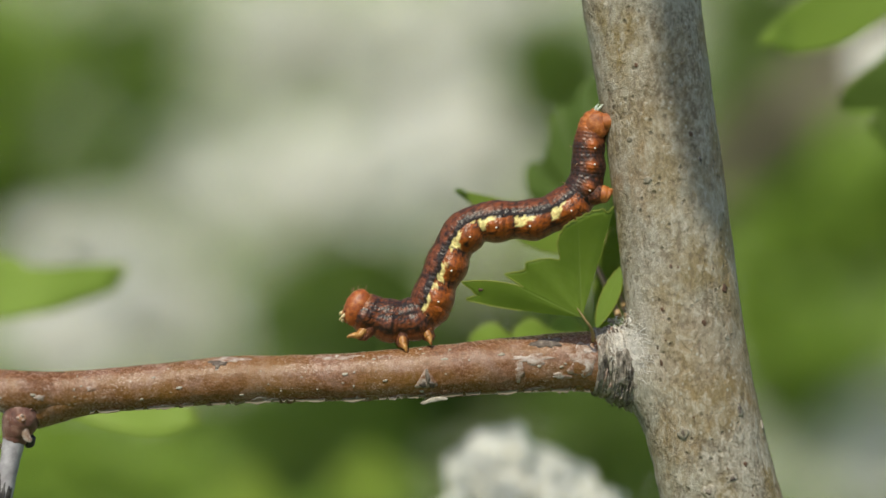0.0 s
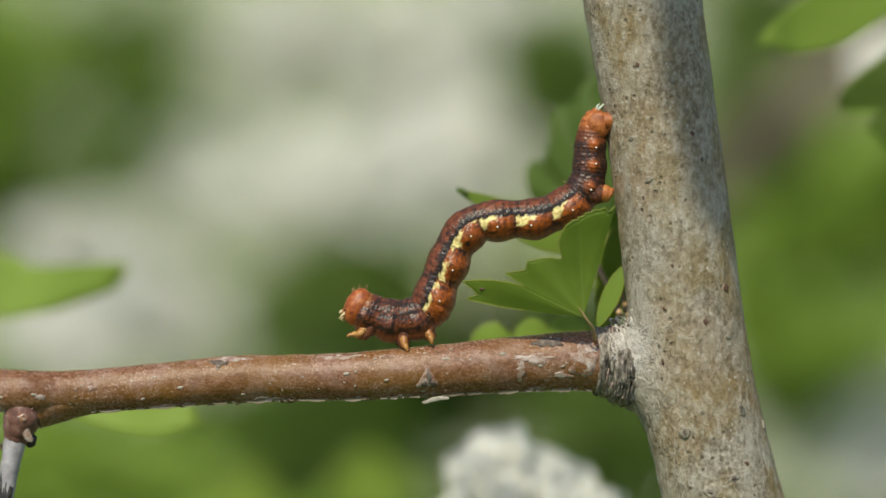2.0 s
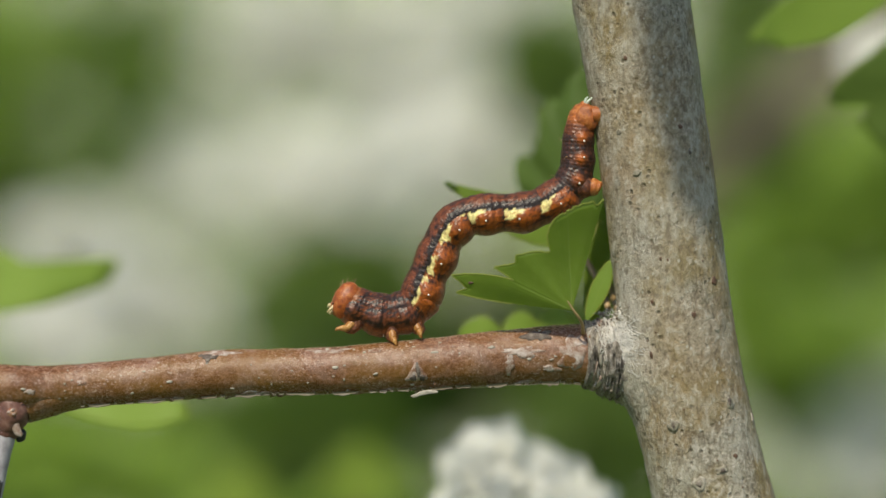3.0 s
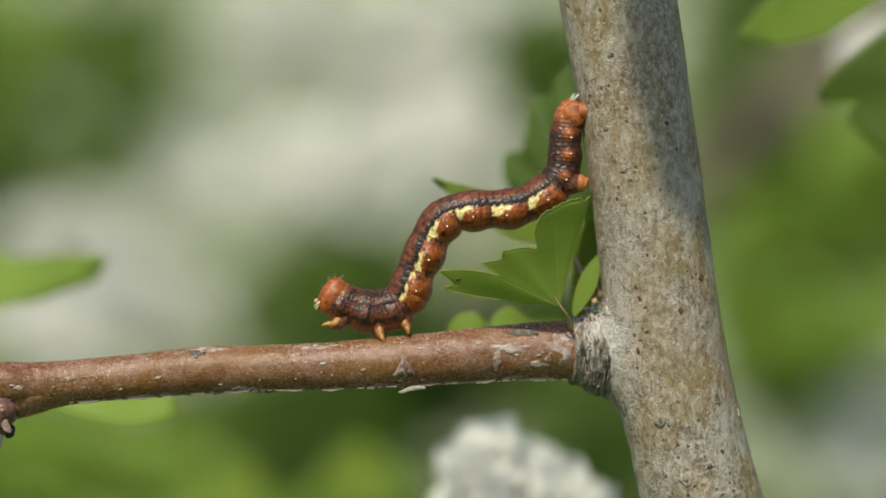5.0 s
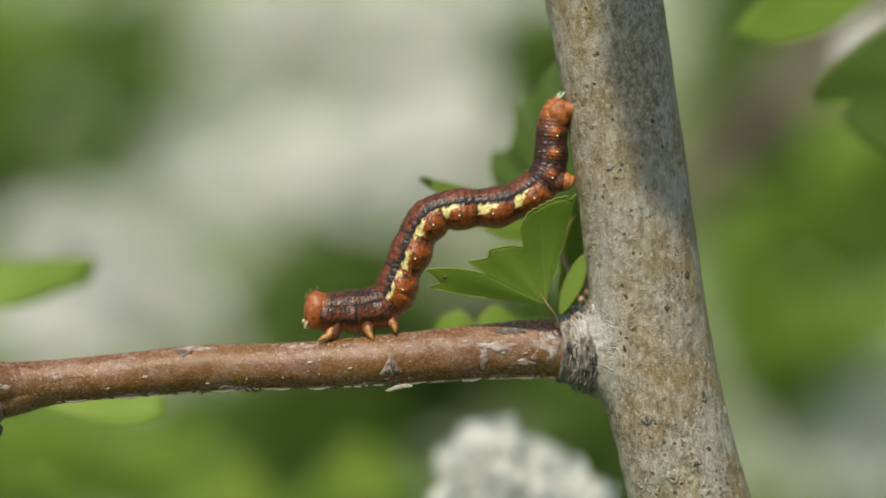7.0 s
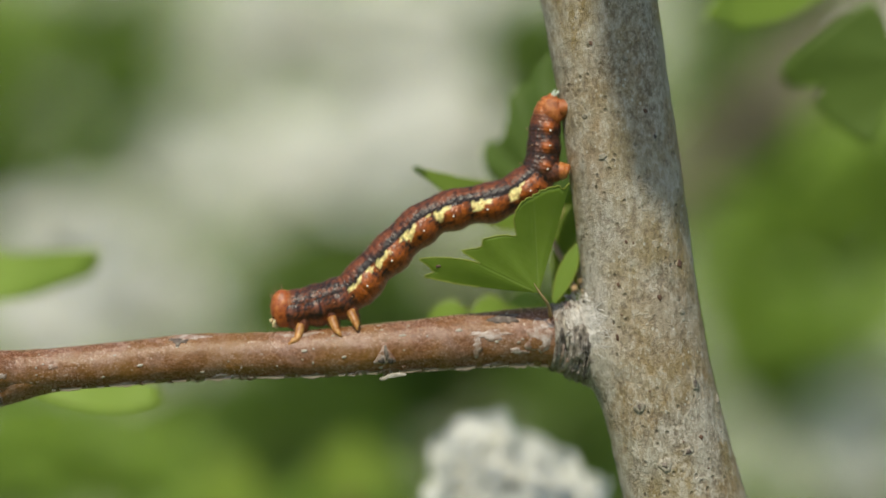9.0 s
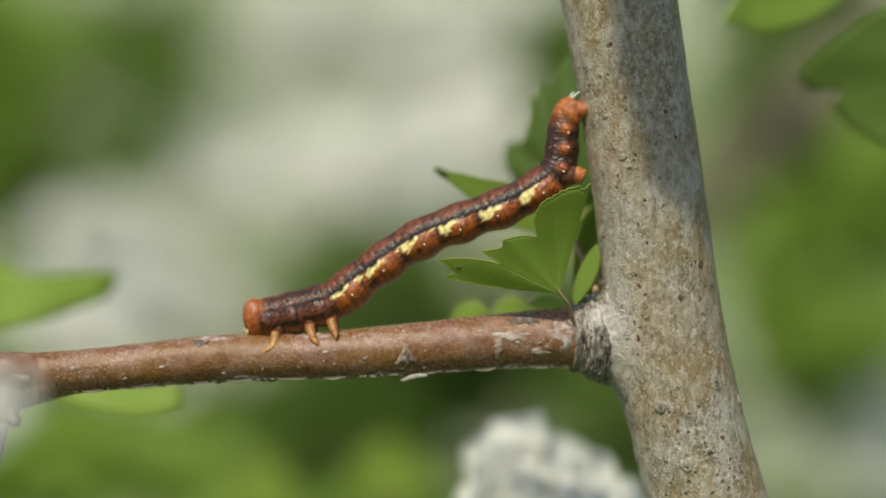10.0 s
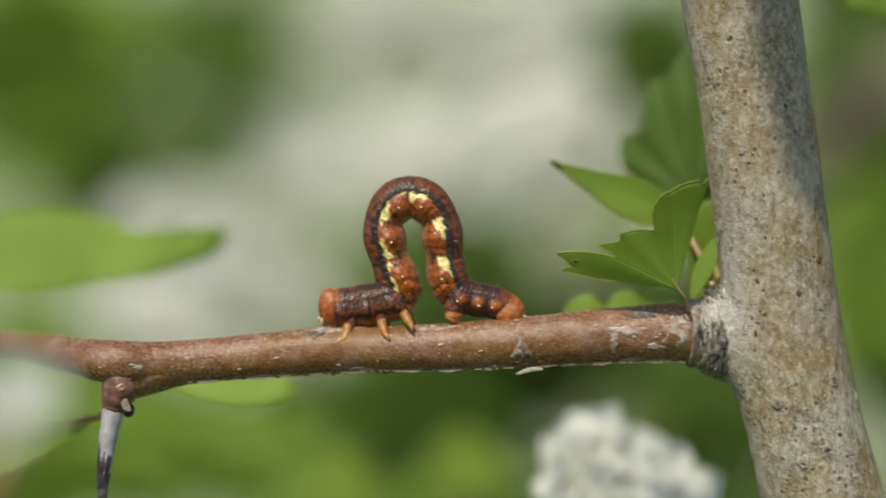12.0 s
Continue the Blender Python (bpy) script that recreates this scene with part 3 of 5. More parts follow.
    for u, v, a, c, mat, name, curl in (
            (768, 705, 24, 7, FLAKE, "bark_flake", 0.0002), (415, 634, 26, 8, FLAKE, "bark_flake", 0.00012),
            (388, 641, 15, 12, SCAR, "bud_scar", 0), (935, 634, 40, 8, FLAKE, "bark_flake", 0), (912, 655, 7, 20, FLAKE, "bark_flake", 0), (1022, 640, 24, 30, FLAKE, "bark_flake", 0),
            (1035, 616, 16, 12, FLAKE, "bark_flake", 0), (683, 631, 11, 5, FLAKE, "bark_flake", 0), (600, 632, 40, 5, FLAKE, "bark_flake", 0), (462, 704, 18, 6, FLAKE, "bark_flake", 0.0001),
            (512, 708, 12, 8, FLAKE, "bark_flake", 0.00015), (390, 712, 22, 5, FLAKE, "bark_flake", 0.0001), (560, 707, 26, 4, FLAKE, "bark_flake", 0), (640, 704, 20, 5, FLAKE, "bark_flake", 0.0001),
            (706, 702, 24, 4, FLAKE, "bark_flake", 0), (838, 698, 30, 4, FLAKE, "bark_flake", 0.0001), (905, 693, 20, 5, FLAKE, "bark_flake", 0), (165, 685, 8, 5, FLAKE, "bark_flake", 0),
            # first of this row: dark patch on the twig's top, below the lobed leaf
            (965, 606, 24, 12, SCAR, "dark_patch", 0), (70, 700, 8, 5, FLAKE, "bark_flake", 0), (300, 716, 26, 4, FLAKE, "bark_flake", 0), (985, 664, 16, 6, FLAKE, "bark_flake", 0)):
        s, ang = LIMB.find(u, v)
        part(name, LIMB.patch(s, ang, a * UNIT, c * UNIT, 0.00003 if mat is FLAKE else 0.00005, 33, 0.75, rng.randrange(999), curl), mat, twig)
    def wedge(a):
        return 1 / max(0.5, math.cos((a - math.pi / 2 + math.tau) % (math.tau / 3) - math.pi / 3) * 2)
    s, ang = LIMB.find(756, 672)
    scar = part("bud_scar", LIMB.patch(s, ang, 27 * UNIT, 25 * UNIT, 0.00006, 42, 0.18, 77, 0, wedge), FLAKE, twig, "pale three-cornered bud scar")
    for du, dv, long, wide in ((2, -6, 4, 13), (-6, 6, 6, 6), (9, 6, 5, 7)):
        s, ang = LIMB.find(756 + du, 672 + dv)
        part("cleft", LIMB.patch(s, ang, long * UNIT, wide * UNIT, 0.00011, 17, 0.5, 80 + du), SCAR, scar)
    bm = bmesh.new()
    ball(bm, at(768, 709, -0.0022), UNIT * 25, UNIT * 1.5, UNIT * 4.5, Matrix.Rotation(radians(-9), 3, "Y"), 20, 10)
    for w in bm.verts:
        w.co += Vector((0, 0, 1)) * UNIT * 4 * noise.noise(w.co * 1800)
    part("bark_flake", bm, CORK, twig, "curled pale flake under the twig")
    for k in range(15):
        u = 300 + 46 * k + rng.uniform(-9, 9)
        s, ang = LIMB.find(u, 760)
        part("bark_flake", LIMB.patch(s, ang * rng.uniform(0.74, 0.98), UNIT * rng.uniform(7, 19), UNIT * rng.uniform(3, 7), 0.00004, 25, 1.1, k + 60, UNIT * rng.uniform(1, 5)), FLAKE, twig)
    for k in range(48):
        s, ang = LIMB.find(rng.uniform(30, 1010), 660)
        ang = rng.uniform(-1.25, 1.25)
        size = rng.uniform(0.8, 2.9) * UNIT
        part("lenticel", LIMB.patch(s, ang, size * rng.uniform(0.9, 2.2), size, 0.00005, 13, 0.6, k), CORK, twig)
    # marks on the stem
    for u, v, a, c, mat, name in ((1203, 762, 12, 11, PORE, "lenticel"), (1300, 720, 17, 9, PORE, "lenticel"), (1345, 752, 12, 5, PORE, "lenticel"), (1275, 512, 8, 7, RUST, "rust_spot"),
                                  (1246, 862, 15, 13, PORE, "lenticel"), (1286, 840, 10, 16, PORE, "lenticel"), (1190, 42, 7, 6, PORE, "lenticel"), (1232, 288, 9, 7, PORE, "lenticel"),
                                  (1216, 240, 5, 4, RUST, "rust_spot"), (1140, 322, 6, 9, PORE, "lenticel"), (1238, 570, 6, 4, RUST, "rust_spot"), (1310, 815, 5, 4, RUST, "rust_spot"),
                                  (1180, 470, 4, 3, RUST, "rust_spot"), (1166, 545, 4, 3, RUST, "rust_spot"), (1110, 250, 5, 8, PORE, "lenticel"), (1278, 595, 6, 5, PORE, "lenticel"),
                                  (1120, 120, 5, 4, RUST, "rust_spot"), (1180, 150, 6, 5, PORE, "lenticel"), (1165, 640, 7, 3, RUST, "rust_spot")):
        s, ang = TRUNK.find(u, v)
        pore = part(name, TRUNK.patch(s, ang, a * UNIT * 0.9, c * UNIT * 0.9, 0.00007, 25, 0.45, int(u)), mat, trunk)
        if mat is PORE and a > 8:
            part("pore_mouth", TRUNK.patch(s, ang, a * UNIT * 0.42, c * UNIT * 0.36, 0.00011, 15, 0.7, int(v)), SCAR, pore)
    for k in range(90):
        s, ang = TRUNK.find(1200, rng.uniform(-60, 930))
        ang = rng.uniform(-1.45, 1.45)
        size = rng.uniform(0.9, 2.1) * UNIT
        part("bark_pore", TRUNK.patch(s, ang, size * rng.uniform(0.8, 1.7), size, 0.00005, 9, 0.5, k), rng.choice((PORE, CORK, CORK, PORE, RUST)), trunk)
    # short spur with bud and thorn
    part("twig_swelling", Tube([at(270, 685, -0.0014), at(200, 692, -0.0015), at(150, 697, -0.0016), at(110, 706, -0.0017), at(76, 717, -0.0019), at(52, 729, -0.0022), at(42, 738, -0.0024), at(39, 742, -0.0024)],
                             [UNIT * r for r in (35, 37, 38.5, 39.5, 39, 35, 27, 12)]).mesh(56, 40, 0.00007, 900), TWIG, twig, "twig swelling at the foot of the spur")
    spur = part("spur", Tube([at(46, 712, -0.0024), at(40, 728, -0.0027), at(36, 744, -0.0028), at(30, 762, -0.0028), at(26, 776, -0.0028), at(24, 786, -0.0028)],
                             [UNIT * r for r in (28, 33, 32, 27, 22.5, 18)]).mesh(36, 32, 0.00012, 900), SPUR, b, "red-brown spur with a round bud")
    rough = random.Random(31)
    for k in range(15):
        a = math.tau * k / 15
        bm = bmesh.new()
        ball(bm, at(44 + 33 * math.cos(a), 716 - 7 * math.sin(a) + rough.uniform(-4, 4), -0.0026 - 0.0011 * max(0, -math.sin(a))), UNIT * rough.uniform(4, 8), UNIT * 5, UNIT * rough.uniform(2, 5), Matrix.Rotation(rough.uniform(-0.5, 0.5), 3, "Y"), 8, 6)
        part("bark_crumb", bm, rough.choice((SCAR, CORK, SPUR)), spur)
    bm = bmesh.new()
    ball(bm, at(37, 741, -0.0039), UNIT * 11, UNIT * 8, UNIT * 10)
    part("bud", bm, BUD, spur, "glossy red bud")
    for x, z in ((-5, 1), (2, 5), (4, -3)):
        bm = bmesh.new()
        ball(bm, at(37 + x, 741 - z, -0.00417), UNIT * 3.2, UNIT * 2.4, UNIT * 3, None, 10, 8)
        part("bud_scale", bm, FLAKE, spur)
    bm = bmesh.new()
    ball(bm, at(44, 764, -0.0037), UNIT * 8, UNIT * 4, UNIT * 22, Matrix.Rotation(radians(-24), 3, "Y"))
    for q in bm.verts:
        q.co += Vector((1, 0, 0.6)) * UNIT * 4 * noise.noise(q.co * 2400)
    part("bark_flake", bm, FLAKE, spur)
    bm = bmesh.new()
    ball(bm, at(54, 780, -0.0024), UNIT * 8, UNIT * 8, UNIT * 13)
    for q in bm.verts:
        q.co += Vector((1, 0.3, 0.8)) * UNIT * 4 * noise.noise(q.co * 2600)
    part("bud_stub", bm, TIP, spur, "small dark broken stub")
    thorn = Tube([at(27, 764, -0.0028), at(23, 790, -0.0029), at(17, 820, -0.003), at(12, 855, -0.003), at(7, 895, -0.003), at(4, 940, -0.003), at(2, 985, -0.003), at(2, 1030, -0.003)], [UNIT * r for r in (19.5, 19.5, 17.5, 15, 12, 8.5, 5, 0.8)])
    th = part("thorn", thorn.mesh(48, 24, 0.00003, 500), THORN, b, "smooth grey thorn with a dark tip")
    for s0, ang, long, wide in ((0.46, 1.0, 22, 5), (0.52, -0.7, 26, 6), (0.50, 0.2, 18, 4), (0.58, 0.6, 26, 6)):
        part("dark_streak", thorn.patch(s0, ang, long * UNIT, wide * UNIT, 0.00003, 21, 0.7, int(s0 * 100)), TIP, th)
    part("thorn_tip", Tube([at(7.5, 892, -0.003), at(4, 940, -0.003), at(2, 985, -0.003), at(2, 1032, -0.003)], [UNIT * r for r in (12.6, 9.2, 5.6, 1.2)]).mesh(16, 20, 0.00003, 900), TIP, th)
    # leaves
    LOBED = {73: 40, 74: 203, 76.5: 187, 79: 192, 87: 182, 93: 172, 100.5: 163, 106: 148, 109: 137, 110.5: 110, 113: 109, 118: 116, 124.5: 124, 131: 130, 136: 138, 139: 131, 142: 131,
             146: 141, 151: 156, 152.5: 112, 156: 150, 161: 197, 164: 220, 166: 199, 168: 188, 170: 197, 171.5: 206, 173.5: 130, 175: 30}
    blade = fan_leaf("leaf", LOBED, at(1030, 562, -0.0032), UNIT, LEAF, b, None, 0.34, 0.05, 0.014, 3, label="sharp young green lobed leaf with a yellow margin",
                     veins=(93, 154), edge=0.00005, pleat=0.010)
    part("leaf_stalk", Tube([at(1050, 604, -0.0012), at(1049, 590, -0.0024), at(1044, 578, -0.0031), at(1034, 564, -0.0034), at(1022, 545, -0.0034)], [UNIT * r for r in (4.4, 3.2, 2.6, 2.0, 0.6)]).mesh(14, 10), STALK, b, "reddish leaf stalk")
    fan_leaf("leaf", {44: 10, 54: 70, 62: 104, 68: 122, 74: 98, 84: 50, 92: 10}, at(1054, 584, 0.0012), UNIT, SOFTLEAF, b, None, 0.2, 0.04, 0.02, 8, label="narrow light green leaf beside the stem", veins=(67,))
    fan_leaf("leaf", {44: 20, 54: 130, 64: 190, 74: 205, 84: 190, 92: 120, 98: 20}, at(1058, 592, 0.006), UNIT, LEAF, b, None, 0.1, 0.03, 0.025, 18, label="dark green leaf close behind the lobed leaf", veins=(74,))
    part("leaf_stalk", Tube([at(1062, 608, 0.0004), at(1060, 598, 0.003), at(1059, 586, 0.006)], [UNIT * r for r in (6, 5, 4)]).mesh(10, 10), STALK, b)
    SIDE = {0: 20, 25: 66, 45: 92, 65: 98, 90: 114, 115: 102, 135: 90, 155: 68, 180: 20}
    # pale leaf that slants away behind the caterpillar
    fan_leaf("leaf", {118: 30, 132: 78, 139: 98, 147: 130, 152: 164, 155: 207, 157.3: 248, 159: 224, 163: 182, 168: 150, 174: 124, 186: 84, 198: 56, 215: 20}, at(1030, 430, 0.007), UNIT * 1.03, SOFTLEAF, b, None, 0.3, 0.02, 0.02, 4, label="pale green leaf with a curled dark tip in soft light")
    part("leaf_stalk", Tube([at(1095, 560, 0.001), at(1070, 500, 0.004), at(1030, 430, 0.007)], [UNIT * r for r in (6, 5, 4)]).mesh(10, 8), STALK, b)
    bm = bmesh.new()
    ball(bm, at(816, 340, 0.0068), UNIT * 13, UNIT * 5, UNIT * 6, Matrix.Rotation(radians(24), 3, "Y"))
    part("curled_tip", bm, DARKSHADELEAF, b, "dry curled dark leaf tip")
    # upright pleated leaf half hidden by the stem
    fan_leaf("leaf", {52: 20, 60: 230, 74: 268, 88: 284, 97: 256, 103: 222, 107.6: 232, 112: 214, 115.5: 215, 118: 188, 127: 160, 132: 156, 136: 171, 142: 169, 149: 154, 155: 139, 162: 100, 172: 70, 182: 20}, at(1060, 402, 0.017), UNIT * 1.07, DARKSHADELEAF, b, Matrix.Rotation(radians(-4), 3, "X"), 0.10, 0.05, 0.03, 6, label="upright green lobed leaf behind the stem", rim=False, pleat=0.045, veins=(82, 107, 137))
    fan_leaf("leaf", {60: 20, 75: 120, 100: 150, 125: 150, 150: 140, 175: 120, 195: 60, 205: 20}, at(1085, 440, 0.019), UNIT * 1.08, LEAF, b, Matrix.Rotation(radians(-4), 3, "X"), 0.1, 0.05, 0.03, 26, label="dark green leaf between the pale leaf and the stem", rim=False)
    part("leaf_stalk", Tube([at(1110, 560, 0.002), at(1085, 480, 0.010), at(1060, 400, 0.017)], [UNIT * r for r in (6, 5, 4)]).mesh(10, 8), STALK, b)
    part("leaf_stalk", Tube([at(1116, 570, 0.002), at(1100, 500, 0.011), at(1083, 440, 0.019)], [UNIT * r for r in (6, 5, 4)]).mesh(10, 8), STALK, b)
    goal = at(853, 514, -0.0032)
    spot = min((q.co for q in blade.data.vertices), key=lambda q: (q.x - goal.x) ** 2 + (q.z - goal.z) ** 2 + 0.05 * (q.y - goal.y - 1) ** 2 * 1e-6)
    bm = bmesh.new()
    ball(bm, spot, UNIT * 9, UNIT * 3.5, UNIT * 3, Matrix.Rotation(radians(-8), 3, "Y"))
    for q in bm.verts:
        q.co += Vector((1, 0.2, 0.6)) * UNIT * 3 * noise.noise(q.co * 6000)
    part("brown_blotch", bm, RUST, blade, "small brown dead spot on the leaf")
    # low leaves behind the twig
    for u, v, k, deg in ((866, 638, 0.62, 6), (942, 622, 0.54, -4), (1000, 612, 0.52, 4)):
        fan_leaf("leaf", SIDE, at(u, v, 0.012), UNIT * k, SOFTLEAF, b, Matrix.Rotation(radians(deg), 3, "Y"), 0.2, 0.05, 0.03, int(u), label="small light green leaf behind the twig")
        part("leaf_stalk", Tube([at(u, v, 0.008), at(u + 30, 650, 0.006), at(u + 70, 655, 0.0005)], [UNIT * r for r in (4, 4, 4)]).mesh(8, 8), STALK, b)
    # leaf under the twig
    fan_leaf("leaf", {-24: 20, -16: 160, -11: 215, -6: 255, 0: 245, 4: 170, 10: 20}, at(100, 722, 0.018), UNIT * 1.06, SOFTLEAF, b, None, 0.25, 0.04, 0.03, 5, label="light green leaf under the twig")
    part("leaf_stalk", Tube([at(70, 705, 0.000), at(90, 716, 0.010), at(114, 722, 0.018)], [UNIT * r for r in (6, 5, 4)]).mesh(8, 8), STALK, b)
    # leaf that grows out behind the thorn
    fan_leaf("leaf", {183: 20, 185: 120, 188: 235, 194: 275, 199: 250, 204: 266, 207: 232, 211: 205, 213: 150, 217: 80, 224: 20}, at(-8, 793, 0.005), UNIT * 1.02, SOFTLEAF, b, None, 0.30, 0.06, 0.03, 9, label="green leaf with a pale edge beside the thorn")
    part("leaf_stalk", Tube([at(26, 782, -0.001), at(10, 788, 0.003), at(-14, 794, 0.005), at(-60, 803, 0.0048)], [UNIT * r for r in (7, 7, 6, 1.5)]).mesh(14, 10), BUD, b, "red leaf stalk")
    # unseen leaf added higher up on the sunny side, outlined to shade the stem
    up = SUN * (0.117 / -SUN.y) + Vector((0, -0.003, 0))
    shade_base = at(1345, 440) + up
    fan_leaf("leaf", {78: 30, 82: 500, 90: 560, 100: 575, 110: 555, 113: 484, 121: 343, 130: 240, 139: 177, 160: 125, 169: 108, 173: 20}, shade_base, UNIT, SHADELEAF, b, None, 0.05, 0.03, 0.02, 5, rim=False, label="unseen dark green leaf high above the twig, added and shaped to shade the stem")
    part("leaf_stalk", Tube([shade_base, shade_base + Vector((0.006, 0.03, 0.008)), Vector((0.0, -0.03, 0.165)), Vector((-0.012, -0.005, 0.145)), Vector((-0.019, 0.010, 0.15))], [UNIT * 6, UNIT * 7, UNIT * 9, UNIT * 10, UNIT * 11]).mesh(30, 8), STALK, b)
    return b


# ---------------------------------------------------------------- the caterpillar
# body axis at times, in mm in the branch's own upright plane: head to third leg pair, to the belly feet, to the tail end
SPINES = {}


def spine(t, front, middle, back):
    SPINES[t] = (front, middle, back)


spine(0,
      [(-6.12, -4.37), (-5.06, -4.78), (-3.84, -5.18), (-2.61, -5.18)],
      [(-1.22, -4.69), (-0.29, -2.41), (0.53, -0.57), (1.35, 1.06), (2.69, 1.88), (4.73, 2.04), (6.78, 2.16), (8.41, 2.78)],
      [(9.92, 3.80), (10.45, 5.35), (10.45, 6.98), (10.65, 8.41), (10.82, 9.59)])
spine(5,
      [(-6.33, -4.29), (-5.08, -4.86), (-3.84, -5.31), (-2.61, -5.22)],
      [(-1.22, -4.69), (-0.29, -2.41), (0.53, -0.57), (1.35, 1.06), (2.69, 1.88), (4.73, 2.04), (6.78, 2.16), (8.41, 2.78)],
      [(9.92, 3.80), (10.45, 5.35), (10.45, 6.98), (10.65, 8.41), (10.82, 9.59)])
spine(6,
      [(-6.37, -4.73), (-5.10, -5.08), (-3.84, -5.31), (-2.61, -5.22)],
      [(-1.22, -4.69), (-0.29, -2.41), (0.53, -0.57), (1.35, 1.06), (2.69, 1.88), (4.73, 2.04), (6.78, 2.16), (8.41, 2.78)],
      [(9.92, 3.80), (10.45, 5.35), (10.45, 6.98), (10.65, 8.41), (10.82, 9.59)])
spine(6.5,
      [(-6.45, -5.02), (-5.14, -5.22), (-3.84, -5.31), (-2.61, -5.22)],
      [(-1.22, -4.69), (-0.29, -2.41), (0.53, -0.57), (1.35, 1.06), (2.69, 1.88), (4.73, 2.04), (6.78, 2.16), (8.41, 2.78)],
      [(9.92, 3.80), (10.45, 5.35), (10.45, 6.98), (10.65, 8.41), (10.82, 9.59)])
spine(7.1,
      [(-6.49, -5.43), (-5.16, -5.43), (-3.84, -5.31), (-2.61, -5.22)],
      [(-1.22, -4.69), (-0.29, -2.41), (0.53, -0.57), (1.35, 1.06), (2.69, 1.88), (4.73, 2.04), (6.78, 2.16), (8.41, 2.78)],
      [(9.92, 3.80), (10.45, 5.35), (10.45, 6.98), (10.65, 8.41), (10.82, 9.59)])
spine(8.8,
      [(-8.41, -6.01), (-6.85, -5.86), (-5.24, -5.42)],
      [(-3.63, -4.93), (-2.02, -3.25), (-0.24, -1.53), (1.79, 0.35), (4.14, 1.36), (6.78, 1.72), (8.51, 2.37)],
      [(10.21, 3.63), (10.43, 5.40), (10.52, 7.01), (10.90, 9.06)])
spine(9.4,
      [(-8.66, -6.07), (-7.05, -5.84), (-5.32, -5.40)],
      [(-3.71, -4.83), (-2.22, -3.03), (-0.60, -1.56), (1.13, -0.05), (3.20, 0.89), (5.55, 1.45), (7.90, 2.30)],
      [(10.00, 3.68), (10.38, 5.37), (10.40, 7.10), (10.86, 8.99)])
spine(10.3,
      [(-13.22, -6.69), (-11.98, -6.49), (-10.24, -6.17)],
      [(-7.43, -5.53), (-5.52, -4.23), (-3.16, -2.59), (-0.55, -1.13), (2.10, -0.08), (4.74, 0.93), (7.39, 2.07)],
      [(9.71, 3.58), (10.17, 4.97), (10.27, 6.74), (10.69, 8.93)])
spine(10.8,
      [(-13.68, -6.73), (-12.53, -6.57), (-10.87, -6.42)],
      [(-7.56, -5.82), (-5.90, -4.27), (-3.41, -2.55), (-0.93, -1.33), (1.97, -0.11), (4.86, 0.69), (7.34, 1.58)],
      [(9.74, 3.33), (10.17, 4.98), (10.26, 6.83), (10.60, 8.68)])
spine(11,
      [(-13.73, -6.56), (-12.57, -6.48), (-10.50, -6.25)],
      [(-7.52, -5.57), (-6.97, -4.13), (-5.92, -2.07), (-4.26, -0.64), (-1.78, -0.33), (0.69, -1.01), (3.16, -1.52), (5.23, -1.33)],
      [(7.21, -0.44), (8.46, 1.12), (9.46, 2.55), (10.83, 3.99)])
spine(11.1,
      [(-13.82, -6.62), (-12.66, -6.54), (-10.59, -6.30)],
      [(-7.69, -5.62), (-7.47, -3.76), (-6.63, -1.70), (-5.59, -0.39), (-3.32, 0.09), (-1.05, -0.87), (1.00, -2.25), (3.06, -2.46)],
      [(4.92, -1.77), (6.38, -0.34), (7.83, 0.89), (9.48, 2.32)])
spine(11.2,
      [(-14.03, -6.59), (-13.00, -6.56), (-10.72, -6.32)],
      [(-7.90, -5.50), (-8.06, -3.64), (-8.05, -1.37), (-7.09, 0.27), (-5.10, 0.92), (-3.04, -0.08), (-1.19, -1.82), (0.45, -2.90)],
      [(2.31, -2.33), (3.55, -1.22), (5.21, -0.20), (6.86, 1.03)])
spine(11.3,
      [(-14.20, -6.57), (-13.21, -6.57), (-10.93, -6.29)],
      [(-8.24, -5.55), (-8.69, -3.69), (-8.76, -1.42), (-7.97, 0.43), (-6.35, 1.21), (-4.42, 0.21), (-3.02, -1.44), (-1.62, -3.18)],
      [(0.24, -3.52), (1.68, -2.49), (2.92, -1.67), (4.99, -0.65)])
spine(11.4,
      [(-14.24, -6.61), (-13.13, -6.53), (-11.06, -6.32)],
      [(-8.28, -5.58), (-8.94, -3.52), (-9.51, -1.24), (-8.85, 0.61), (-7.32, 1.43), (-5.59, 0.36), (-4.52, -1.46), (-3.61, -3.32)],
      [(-2.09, -4.23), (-0.72, -3.53), (0.52, -2.71), (2.58, -2.22)])
spine(11.5,
      [(-14.27, -6.52), (-13.24, -6.47), (-10.96, -6.27)],
      [(-8.27, -5.57), (-9.01, -3.49), (-9.96, -1.20), (-9.47, 0.71), (-8.06, 1.53), (-6.32, 0.58), (-5.46, -1.20), (-5.17, -3.29)],
      [(-4.02, -4.82), (-2.28, -4.54), (-1.04, -4.21), (1.02, -4.33)])
spine(11.6,
      [(-14.40, -6.45), (-13.16, -6.41), (-11.09, -6.20)],
      [(-8.49, -5.50), (-9.60, -3.42), (-10.59, -0.99), (-10.06, 0.81), (-8.61, 1.64), (-6.88, 0.69), (-6.26, -1.12), (-6.22, -3.22)],
      [(-5.31, -5.17), (-3.66, -5.29), (-2.22, -5.58), (-0.69, -6.20)])
